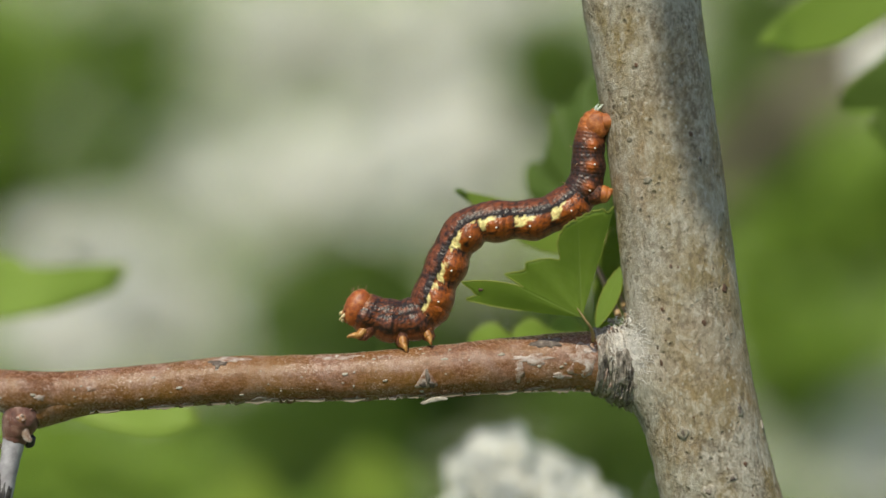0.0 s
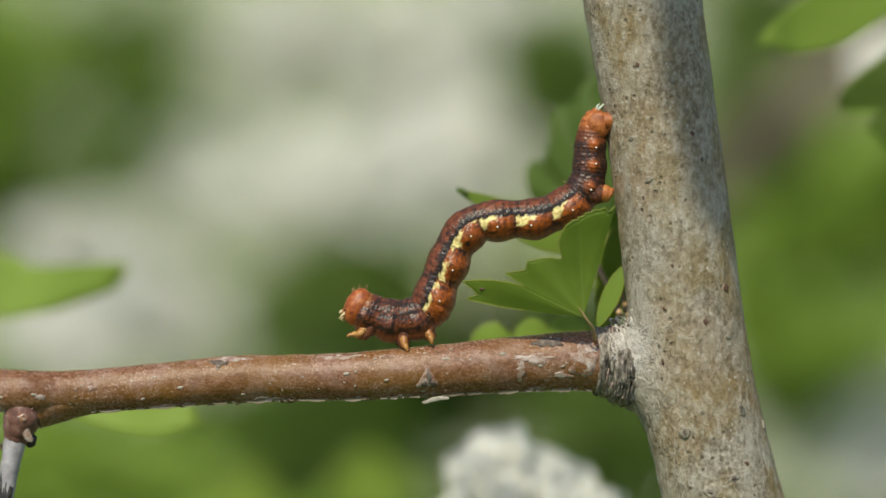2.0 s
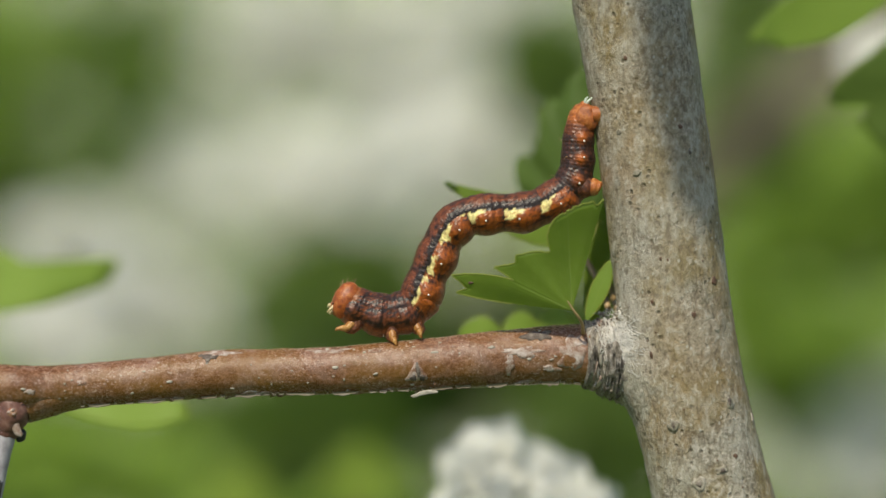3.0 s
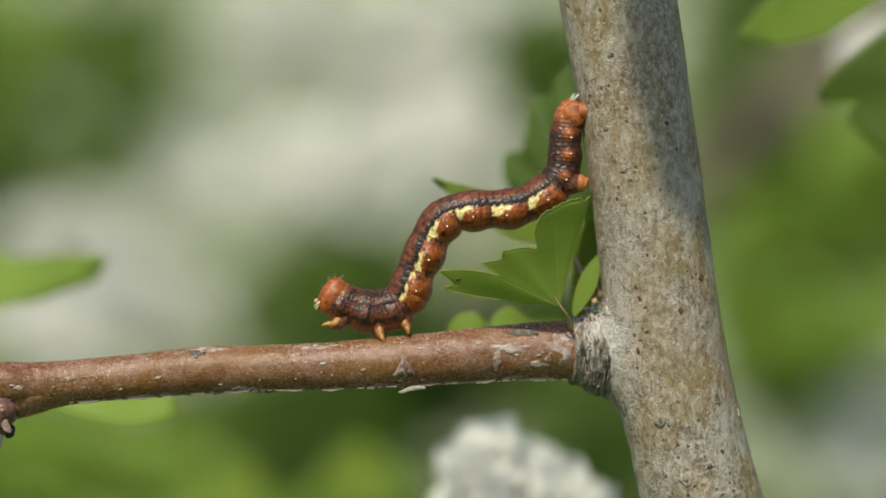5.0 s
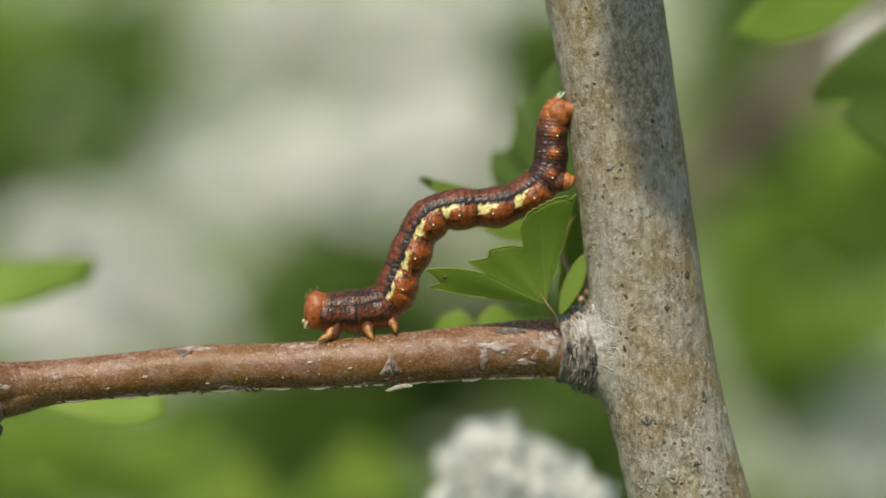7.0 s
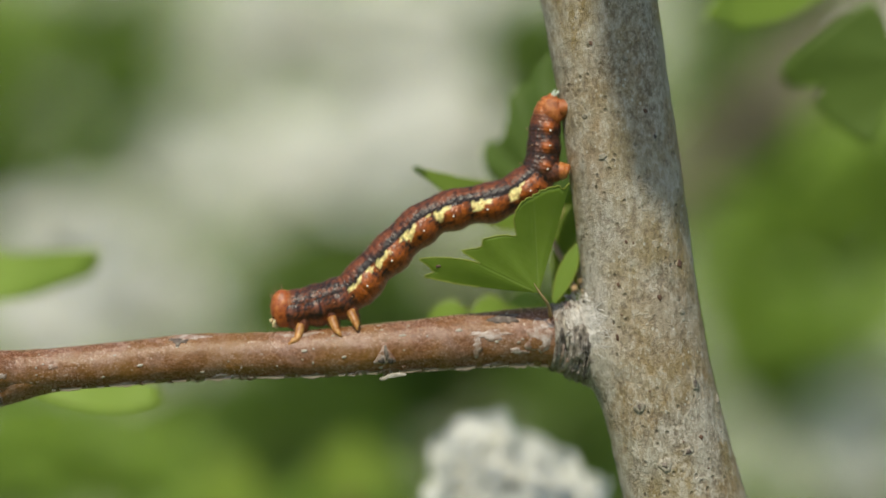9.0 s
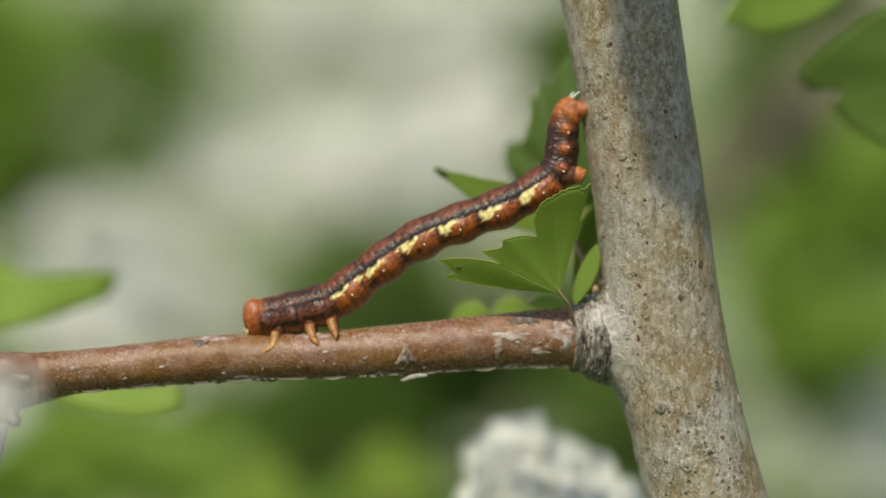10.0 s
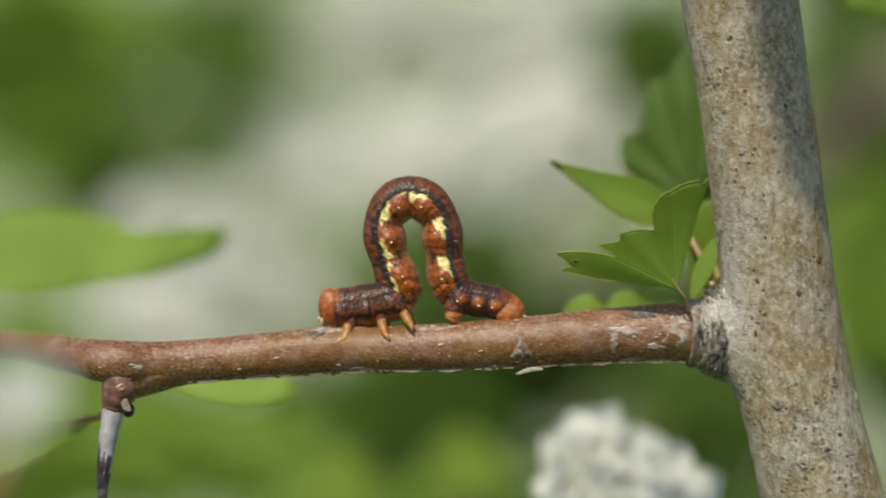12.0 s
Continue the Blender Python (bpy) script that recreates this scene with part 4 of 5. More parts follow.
spine(11.8,
      [(-14.50, -6.57), (-13.34, -6.48), (-11.16, -6.23)],
      [(-9.01, -5.61), (-10.00, -3.66), (-10.91, -1.14), (-10.46, 0.82), (-9.01, 1.65), (-7.41, 0.70), (-6.67, -0.93), (-6.75, -3.04)],
      [(-6.05, -5.32), (-4.28, -5.61), (-2.83, -5.94), (-1.39, -6.68)])
spine(12,
      [(-14.90, -6.39), (-13.88, -6.31), (-11.82, -6.06)],
      [(-9.80, -5.44), (-10.54, -3.27), (-11.25, -0.74), (-10.67, 1.06), (-9.15, 1.88), (-7.55, 0.86), (-6.89, -0.94), (-6.84, -2.85)],
      [(-6.14, -5.35), (-4.42, -5.76), (-2.98, -5.96), (-1.42, -6.65)])

FRONT, MIDDLE, BACK = 8, 26, 10
RINGS = FRONT + MIDDLE + BACK


def glide(pts, f):
    """A smooth curve through places at the fraction f of its length."""
    pts = [Vector(p) for p in pts]
    fine = []
    n = len(pts) - 1
    for i in range(n):
        a, b, c, d = pts[max(i - 1, 0)], pts[i], pts[i + 1], pts[min(i + 2, n)]
        for k in range(12):
            h = k / 12
            fine.append(0.5 * (2 * b + (c - a) * h + (2 * a - 5 * b + 4 * c - d) * h * h + (3 * b - a - 3 * c + d) * h ** 3))
    fine.append(pts[-1])
    lengths = [0.0]
    for a, b in zip(fine, fine[1:]):
        lengths.append(lengths[-1] + (b - a).length)
    return [np.interp([x * lengths[-1] for x in f], lengths, [q[k] for q in fine]) for k in (0, 1)]


def axis_at(t):
    """The places of head and rings at t seconds, evenly spread in each of the three spans."""
    out = {}
    for key, (front, middle, back) in SPINES.items():
        whole = [Vector(p) for p in front + middle + back]
        cut = [len(front), len(front) + len(middle)]
        xs, ys = [], []
        for lo, hi, n in ((0, cut[0], FRONT), (cut[0], cut[1], MIDDLE), (cut[1], len(whole) - 1, BACK)):
            x, y = glide(whole[lo:hi + 1], [k / n for k in range(n)])
            xs += list(x)
            ys += list(y)
        xs.append(whole[-1].x)
        ys.append(whole[-1].y)
        q = np.array([xs, ys]).T
        for _ in range(2):
            q[1:-1] = (q[:-2] + 2 * q[1:-1] + q[2:]) / 4
        out[key] = q
    keys = sorted(out)
    i = max(k for k in range(len(keys)) if keys[k] <= t + 1e-6)
    if i == len(keys) - 1:
        return out[keys[-1]]
    f = (t - keys[i]) / (keys[i + 1] - keys[i])
    if keys[i + 1] - keys[i] > 0.35:
        f = f * f * (3 - 2 * f)
    return out[keys[i]] * (1 - f) + out[keys[i + 1]] * f


def ring_poses(t):
    q = axis_at(t)
    res = []
    for i in range(len(q)):
        d = q[max(i - 1, 0)] - q[min(i + 1, len(q) - 1)]
        d = Vector((d[0], 0, d[1])).normalized()
        up = Vector((d.z, 0, -d.x))
        lat = up.cross(d)
        m = Matrix((d, lat, up)).transposed().to_4x4()
        res.append(Matrix.Translation((q[i][0] / 1000, -0.0007, q[i][1] / 1000)) @ m)
    return res


def body_place(i):
    """Body segments from the neck, 0 to 13, for ring i."""
    if i <= FRONT:
        return 0.2 + 2.8 * i / FRONT
    if i <= FRONT + MIDDLE:
        return 3.0 + 6.0 * (i - FRONT) / MIDDLE
    return 9.0 + 3.9 * (i - FRONT - MIDDLE) / BACK


def girth(s):
    return float(np.interp(s, [0, 0.8, 2, 3, 4, 6, 8, 9, 10, 11, 12, 12.6, 13], [27, 32.5, 34, 33, 32, 32, 32, 30.5, 28, 26.5, 24, 19.5, 13])) * UNIT * 1.11


def marking(s, phi, p):
    """Colour of the skin at segment place s and degrees phi from the back."""
    n1 = noise.noise(Vector((s * 2.2, phi * 0.045, 3)))
    n2 = noise.fractal(Vector((s * 7, phi * 0.12, 9)), 1.0, 2.0, 3)
    f = s % 1.0
    rust, dark, orange, yellow, belly = (0.172, 0.047, 0.016), (0.019, 0.011, 0.009), (0.345, 0.086, 0.011), (0.86, 0.74, 0.30), (0.27, 0.125, 0.070)

    def blend(a, b, w):
        w = min(max(w, 0.0), 1.0)
        return tuple(x * (1 - w) + y * w for x, y in zip(a, b))
    back = blend(rust, dark, 0.46 + 1.3 * n2 + 0.45 * max(0, math.cos(math.tau * f)) ** 3 + 0.25 * (phi < 12) - 0.35 * math.exp(-((phi - 40) / 14) ** 2))
    low = blend(orange, dark, 0.20 + 1.3 * n2 + 0.85 * max(0, math.cos(math.tau * f)) ** 3 - 0.2 * math.exp(-((f - 0.5) / 0.2) ** 2 - ((phi - 108) / 18) ** 2))
    low = blend(low, belly, (phi - 128) / 25)
    line = 71 + 5 * math.sin(math.tau * f) + 7 * n1
    if 2.9 < s < 9.05:
        c = back if phi < line - 14 else blend(back, dark, (phi - line + 16) / 6)
        width = 3.0 + 25.0 * max(0.0, math.cos(math.pi * (f - 0.12))) ** 3 + 6 * n1 + 6 * n2
        if s < 3.3 or s > 8.9:
            width *= 0.4
        start = line + 8 - 4.5 * math.sin(math.tau * f) + 4 * n2
        if phi > start:
            c = blend(yellow, orange, 0.9 * max(0.0, n2)) if phi < start + width else low
        return c
    if s <= 2.9:
        c = blend(dark, rust, 0.05 + 2.2 * n2 + 0.6 * math.exp(-((phi - 96) / 13) ** 2) + 0.5 * math.exp(-((phi - 20) / 18) ** 2) * (s < 1.0))
        if s < 0.55 and phi < 75:
            c = blend(c, (0.30, 0.095, 0.02), 0.65)
        return blend(c, low, (phi - 122) / 14)
    wart = math.exp(-((f - 0.5) / 0.23) ** 2 - ((phi - 98) / 18) ** 2)
    c = blend(blend(rust, dark, 0.86 + 0.8 * n2), orange, 1.35 * wart - 0.05 + 0.3 * (s > 11.6))
    if 8.9 < s < 9.5 or 10.0 < s % 12 < 10.2:
        c = blend(c, dark, 0.5)
    if s > 12.0:
        c = blend(c, (0.40, 0.12, 0.025), (s - 12.0) / 0.4)
    return c


def ring_mesh(i, gap):
    s0 = body_place(i)
    segs, rows = 64, 11
    reach = gap * (0.35 if i == RINGS else 0.8 if i == RINGS - 1 else 1.2 if i == RINGS - 2 else 1.75)
    verts, cols, where = [], [], []
    for k in range(rows + 1):
        x = (2 * k / rows - 1) * reach
        s = s0 - x / gap * (6.0 / MIDDLE if FRONT < i < FRONT + MIDDLE else 0.36)
        for j in range(segs):
            a = math.tau * j / segs
            phi = abs(math.degrees(a))
            phi = 360 - phi if phi > 180 else phi
            f = s % 1.0
            r = girth(min(max(s, 0), 13)) * (1 - 0.16 * abs(x / reach) ** 2.6)
            r *= 1 + 0.12 * math.exp(-((f - 0.5) / 0.19) ** 2 - ((phi - 108) / 19) ** 2) + 0.06 * math.exp(-((f - 0.62) / 0.16) ** 2 - ((phi - 145) / 20) ** 2) - 0.05 * math.exp(-((phi - 78) / 10) ** 2)
            r *= 1 + (0.085 if s < 9 else 0.035) * math.cos(math.tau * f + math.pi) * (1 if phi > 80 else 0.45)
            r *= 1 + 0.05 * max(0.0, math.cos(a)) * math.exp(-((s - 4.8) / 1.6) ** 2)
            r *= 1 + 0.012 * math.cos(math.tau * f * 5) * (phi < 80)
            p = Vector((x, r * math.sin(a) * 0.97, r * math.cos(a)))
            p *= 1 + 0.024 * noise.fractal(p * 2600 + Vector((i * 3.1, 0, 0)), 1.0, 2.0, 3)
            p.x = x
            verts.append(tuple(p))
            cols.append(marking(s, phi, p))
            where.append((s * 1.75, a * 0.12, 0.0))
    faces = []
    for k in range(rows):
        for j in range(segs):
            b = (j + 1) % segs
            faces.append((k * segs + j, (k + 1) * segs + j, (k + 1) * segs + b, k * segs + b))
    faces.append(tuple(range(segs)))
    faces.append(tuple(range(rows * segs, (rows + 1) * segs))[::-1])
    me = bpy.data.meshes.new("body_ring")
    me.from_pydata(verts, [], faces)
    layer = me.attributes.new("marking", "FLOAT_COLOR", "POINT")
    for q, c in zip(layer.data, cols):
        q.color = (*c, 1)
    layer = me.attributes.new("place", "FLOAT_VECTOR", "POINT")
    for q, c in zip(layer.data, where):
        q.vector = c
    me.flip_normals()
    me.materials.append(SKIN)
    me.shade_smooth()
    return me


def tube_of(side, places, radii, rough=0.00003):
    return Tube([(UNIT * x, side * UNIT * y, UNIT * z) for x, y, z in places], [UNIT * r for r in radii]).mesh(18, 16, rough, 2600)


# per leg: the way that the swollen base leans, and the claw's reach forward of it
LEGS = {2: (9, 30, -52), 5: (-2, -8, -56), 7: (-4, -2, -55)}


STEPPERS = []


def leg_base(side, lean):
    return tube_of(side, ((0, 8, -8), (lean * 0.4, 12, -24), (lean * 0.8, 16, -37), (lean, 18, -45), (lean, 18, -48)), (19, 15.5, 12, 9, 4.5), 0.00012)


def thin_leg(side, lean, forth, low):
    """A short pointed leg, jointed, that ends in a claw."""
    x, z = forth - lean, low + 42
    return tube_of(side, ((lean * 0.6, 15, -22), (lean + x * 0.25, 26, -42 + z * 0.2), (lean + x * 0.6, 31, -42 + z * 0.55), (forth, 33, low), (forth + x * 0.12, 33, low - 5)), (8.0, 7.0, 5.2, 3.2, 0.8), 0.00002)


def belly_foot(side):
    """A stout soft foot with a broad hooked sole."""
    return tube_of(side, ((4, 8, -10), (0, 13, -24), (-4, 15, -35), (-7, 16, -43), (-8, 16, -46)), (24, 19, 14.5, 11, 6), 0.00006)


def caterpillar():
    root = thing("caterpillar", "rust-brown looper caterpillar with broken yellow side stripe, on the twig", "caterpillar")
    base = axis_at(10.3)
    gaps = [np.linalg.norm(base[max(i - 1, 0)] - base[min(i + 1, RINGS)]) / 2000 for i in range(RINGS + 1)]
    rest = ring_poses(0)
    pieces = []
    rng = random.Random(11)
    # head: two rounded cheeks, mouthparts, feelers and eye spots
    bm = bmesh.new()
    ball(bm, (UNIT * 2, UNIT * 10, UNIT * 3), UNIT * 23, UNIT * 23, UNIT * 34, None, 28, 20)
    ball(bm, (UNIT * 2, -UNIT * 10, UNIT * 3), UNIT * 23, UNIT * 23, UNIT * 34, None, 28, 20)
    ball(bm, (UNIT * 8, 0, -UNIT * 12), UNIT * 17, UNIT * 20, UNIT * 18, None, 20, 14)
    for q in bm.verts:
        q.co *= 1 + 0.02 * noise.fractal(q.co * 3000, 1, 2, 3)
    head = part("head", bm, HEAD, root, "orange-brown rounded head shell")
    for side in (1, -1):
        bm = bmesh.new()
        ball(bm, (UNIT * 18, side * UNIT * 9, -UNIT * 26), UNIT * 4, UNIT * 4, UNIT * 5)
        part("mouthpart", bm, IVORY, head, "pale mouthpart")
        part("feeler", Tube([(UNIT * 17, side * UNIT * 16, -UNIT * 14), (UNIT * 21, side * UNIT * 20, -UNIT * 22), (UNIT * 24, side * UNIT * 21, -UNIT * 29)],
                            [UNIT * r for r in (3.4, 2.6, 1.0)]).mesh(8, 8), IVORY, head)
        for a, z in ((17, -6), (20, -11), (14, -13), (20, -1)):
            bm = bmesh.new()
            ball(bm, (UNIT * a, side * UNIT * (28 - a * 0.35), UNIT * z), UNIT * 1.7, UNIT * 1.7, UNIT * 1.7, None, 8, 6)
            part("eye_spot", bm, EYE, head)
    bm = bmesh.new()
    ball(bm, (UNIT * 25, 0, -UNIT * 17), UNIT * 4, UNIT * 9, UNIT * 5)
    part("upper_lip", bm, IVORY, head)
    for k in range(20):
        a, e = rng.uniform(-1.5, 1.5), rng.uniform(-0.3, 1.3)
        o = Vector((math.cos(e) * math.cos(a) * 22, math.cos(e) * math.sin(a) * 28, math.sin(e) * 31 + 3)) * UNIT
        part("bristle", Tube([o, o * 1.2, o * 1.36 + Vector((0, 0, UNIT * 2))], [UNIT * 0.5, UNIT * 0.4, UNIT * 0.15]).mesh(4, 5), HAIR, head)
    pieces.append(head)
    warts = {}
    for k in range(3, 12):
        i = min(range(1, RINGS + 1), key=lambda j: abs(body_place(j) - k - 0.5))
        warts[i] = k
    for i in range(1, RINGS + 1):
        me = ring_mesh(i, max(gaps[i], 0.0006))
        ring = part("body_ring", me, SKIN, root)
        s = body_place(i)
        if i in LEGS:
            lean, forth, low = LEGS[i]
            for side in (1, -1):
                STEPPERS.append((side, part("leg", thin_leg(side, lean, forth, low), AMBER, ring, "pointed amber leg")))
                part("leg_base", leg_base(side, lean), FOLD, ring, "swollen dark brown leg base")
        if i == FRONT + MIDDLE + 1:
            for side in (1, -1):
                part("belly_foot", belly_foot(side), FOLD, ring, "stout orange belly foot")
                part("sole", tube_of(side, ((-4, 15, -33), (-6, 16, -40), (-8, 17, -46), (-8, 17, -49)), (15.5, 14.5, 12, 6), 0.00006), CLASP, ring, "orange hooked sole")
        if i in warts:
            for side in (1, -1):
                r = girth(s) * 1.185
                a = radians(106)
                # white bead set on each wart in place of its highlight
                bm = bmesh.new()
                ball(bm, (0, side * r * math.sin(a) * 0.98, r * math.cos(a)), UNIT * 1.9, UNIT * 1.3, UNIT * 1.9, None, 10, 8)
                part("wart", bm, GLINT, ring, "tiny white bead for the highlight on the wart")
        if i % 2 == 0:
            for _ in range(2):
                a = radians(rng.uniform(-105, 105))
                o = Vector((0, math.sin(a), math.cos(a))) * girth(s)
                part("bristle", Tube([o * 0.98, o * 1.14, o * 1.26 + Vector((UNIT * rng.uniform(-5, 5), 0, 0))], [UNIT * 0.7, UNIT * 0.5, UNIT * 0.15]).mesh(4, 5), HAIR, ring)
        if i == RINGS:
            for side in (1, -1):
                bm = bmesh.new()
                ball(bm, (UNIT * 15, side * UNIT * 16, -UNIT * 10), UNIT * 23, UNIT * 11, UNIT * 22, None, 24, 18)
                for q in bm.verts:
                    q.co *= 1 + 0.04 * noise.fractal(q.co * 1800, 1, 2, 3)
                part("clasper", bm, CLASP, ring, "broad orange tail clasper")
                part("sole", tube_of(side, ((9, 15, -20), (5, 17, -32), (5, 18, -40), (6, 18, -45)), (16, 14, 11, 6)), CLASP, ring, "hooked orange clasper sole")
            part("tail_plate", tube_of(1, ((26, 0, 2), (14, 0, 2), (4, 0, 0), (-7, 0, -4), (-13, 0, -6)), (22, 21, 17, 10, 4), 0.00008), CLASP, ring, "pointed orange tail plate")
            for side in (1, -1):
                for tip, low in ((-30, -20), (-22, -6)):
                    part("tail_bristle", tube_of(side, ((-6, 4, -3), (-14, 6, low * 0.4), (tip, 4, low)), (2.6, 2.4, 0.4)), SILK, ring)
        pieces.append(ring)
    for ob, m in zip(pieces, rest):
        ob.matrix_basis = m
    return root, pieces


# ---------------------------------------------------------------- soft leaves and blossom round the branch
def side_leaf():
    """The leaf spray at the side, behind the twig."""
    root = thing("leaf_spray", "light green lobed hawthorn leaf on a thin stalk, out of focus", "leaf")
    d = 0.032
    fan_leaf("leaf", {-14: 20, -10: 250, -7: 360, -4.5: 421, -1.7: 520, 0.5: 580, 2.4: 630, 4.4: 642, 6.0: 650, 6.7: 560, 7.0: 488, 8.2: 470, 10: 458, 11.4: 430, 14: 396, 17: 340, 20: 270, 24: 150, 30: 20}, at(-420, 535, d), UNIT * 1.14, SOFTLEAF, root, None, 0.12, 0.02, 0.015, 2)
    part("leaf_stalk", Tube([at(-410, 535, d), at(-470, 560, d + 0.003), at(-580, 640, d + 0.01), at(-800, 850, d + 0.03), (-0.085, 0.09, -0.08), (-0.12, 0.15, -0.28), (-0.13, 0.18, -0.76)], [UNIT * 5, UNIT * 6, UNIT * 8, UNIT * 14, 0.001, 0.002, 0.003]).mesh(60, 10), STALK, root)
    return root


def corner_spray():
    root = thing("leaf_spray", "bright green hawthorn leaves on a thin stalk in the upper corner", "leaf")
    d = 0.022
    fan_leaf("leaf", {178: 20, 187: 160, 194: 247, 198: 287, 203.4: 329, 207: 302, 212: 283, 217: 235, 222: 188, 228: 108, 236: 20}, at(1642, -50, d), UNIT * 1.09, SOFTLEAF, root, None, 0.15, 0.03, 0.02, 12, rim=False)
    # the lower leaf takes the darker green, for the shade it hangs in
    fan_leaf("leaf", {100: 20, 112: 120, 135: 124, 151: 137, 160: 148, 170: 170, 182.8: 208, 188: 205, 191.6: 199, 195: 142, 198: 140, 203.4: 164, 212: 160, 222: 156, 238: 150, 252: 150, 262: 20}, at(1688, 158, d + 0.002), UNIT * 1.09, DARKSHADELEAF, root, None, 0.2, 0.03, 0.02, 14, rim=False)
    part("leaf_stalk", Tube([at(1630, -62, d), at(1668, -20, d), at(1700, 150, d + 0.006), at(1725, 400, d + 0.02), at(1770, 800, d + 0.04), (0.075, 0.09, -0.10), (0.10, 0.11, -0.28), (0.11, 0.12, -0.76)], [UNIT * 5, UNIT * 7, UNIT * 9, UNIT * 14, UNIT * 22, 0.0012, 0.002, 0.003]).mesh(40, 10), STALK, root)
    part("leaf_stalk", Tube([at(1680, 160, d + 0.002), at(1703, 190, d + 0.008)], [UNIT * 5, UNIT * 6]).mesh(6, 8), STALK, root)
    return root


def soft_leaf(u, v, d, size, turn, material, label, seed):
    """A lone leaf well behind the twig, on a thin stalk that comes up from the ground."""
    root = thing("leaf_spray", label, "leaf", "leaves behind the twig")
    shape = {0: 0.1, 18: 0.55, 30: 0.72, 42: 0.60, 55: 0.88, 66: 0.78, 80: 0.98, 90: 1.04, 100: 0.96, 114: 0.78, 125: 0.88, 138: 0.60, 150: 0.70, 162: 0.55, 180: 0.1}
    base = at(u, v, d)
    fan_leaf("leaf", {a: r * size for a, r in shape.items()}, base, UNIT * (REACH + d) / REACH, material, root, Matrix.Rotation(radians(turn), 3, "Y"), 0.10, 0.03, 0.02, seed, rim=False)
    part("leaf_stalk", Tube([base, base + Vector((0.004, 0.004, -0.02)), base + Vector((0.01, 0.02, -0.10)), Vector((base.x + 0.02, base.y + 0.05, -0.35)), Vector((base.x + 0.03, base.y + 0.07, -0.76))], [0.0004, 0.0005, 0.0008, 0.0015, 0.0025]).mesh(40, 8), STALK, root)
    return root


def petal_sheet(bm, m, size):
    """A cupped round petal with thickness."""
    rows = []
    for k, f in enumerate((0.0, 0.35, 0.7, 1.0)):
        n = 9
        row = []
        for j in range(n):
            a = (j / (n - 1) - 0.5) * (1.0 if f < 0.9 else 1.0)
            w = size * (0.15 + 0.75 * math.sin(math.pi * min(f * 0.62 + 0.12, 1)))
            x = size * (f * (1.0 - 0.35 * (2 * a) ** 2 * f))
            row.append(bm.verts.new(m @ Vector((x, a * w * 1.15, size * (0.28 * f * f + 0.30 * (2 * a) ** 2 * f)))))
        rows.append(row)
    for a, b in zip(rows, rows[1:]):
        for j in range(8):
            bm.faces.new((a[j], b[j], b[j + 1], a[j + 1]))


def blossom(parent, m, size, rng):
    for k in range(5):
        bm = bmesh.new()
        petal_sheet(bm, m @ Matrix.Rotation(math.tau * k / 5 + rng.uniform(-0.1, 0.1), 4, "Z") @ Matrix.Rotation(rng.uniform(-0.35, 0.1), 4, "Y") @ Matrix.Translation((size * 0.1, 0, 0)), size)
        part("petal", bm, FRESH, parent)
    bm = bmesh.new()
    for k in range(9):
        a = rng.uniform(0, math.tau)
        q = Vector((math.cos(a), math.sin(a), 0)) * size * rng.uniform(0.15, 0.5) + Vector((0, 0, size * rng.uniform(0.35, 0.6)))
        ball(bm, m @ q, size * 0.035, size * 0.035, size * 0.035, None, 6, 5)
    ball(bm, m @ Vector((0, 0, size * 0.05)), size * 0.12, size * 0.12, size * 0.1, None, 8, 6)
    tagged(part("stamen_tuft", bm, STAMEN, parent), kind="stuff")


def blossom_head(places, size, depth, stalk, label, seed, lean=0.0):
    root = thing("blossom_cluster", label, "flower", "hawthorn blossom")
    rng = random.Random(seed)
    for u, v, dd in places:
        p = at(u, v, depth + dd)
        out = Vector((rng.uniform(-0.7, 0.7), lean + rng.uniform(-0.5, 0.3), 0.55 + rng.uniform(-0.3, 0.2))).normalized()
        m = Matrix.Translation(p) @ out.to_track_quat("Z", "Y").to_matrix().to_4x4() @ Matrix.Rotation(rng.uniform(0, 6), 4, "Z")
        blossom(root, m, size * rng.uniform(0.9, 1.1), rng)
    part("stalk", Tube(stalk, [0.0004, 0.0005, 0.0006, 0.0008, 0.001, 0.0015, 0.003][:len(stalk)]).mesh(48, 8), STALK, root)
    return root


def low_blossom():
    d = 0.033
    rng = random.Random(4)
    places = []
    for row in range(5):
        for col in range(8):
            u, v = 826 + 38 * col + rng.uniform(-9, 9) + 19 * (row % 2), 824 + 30 * row + rng.uniform(-6, 6)
            dome = 812 + (0.016 * (888 - u) ** 2 if u < 888 else 0.52 * (u - 888))
            if v > dome:
                places.append((u, v, rng.uniform(-0.001, 0.001) - 0.0014 * row))
    places += [(868, 806, 0.0), (912, 806, -0.001), (838, 836, 0.001), (962, 842, 0.001), (1010, 866, 0.001)]
    return blossom_head(places, 0.0024, d, [at(950, 930, d + 0.004), at(960, 1000, d + 0.006), at(975, 1130, d + 0.012), at(1000, 1400, d + 0.03), (0.014, 0.10, -0.10), (0.02, 0.12, -0.25), (0.03, 0.13, -0.76)],
                        "white hawthorn blossom cluster below the twig", 3, -0.35)


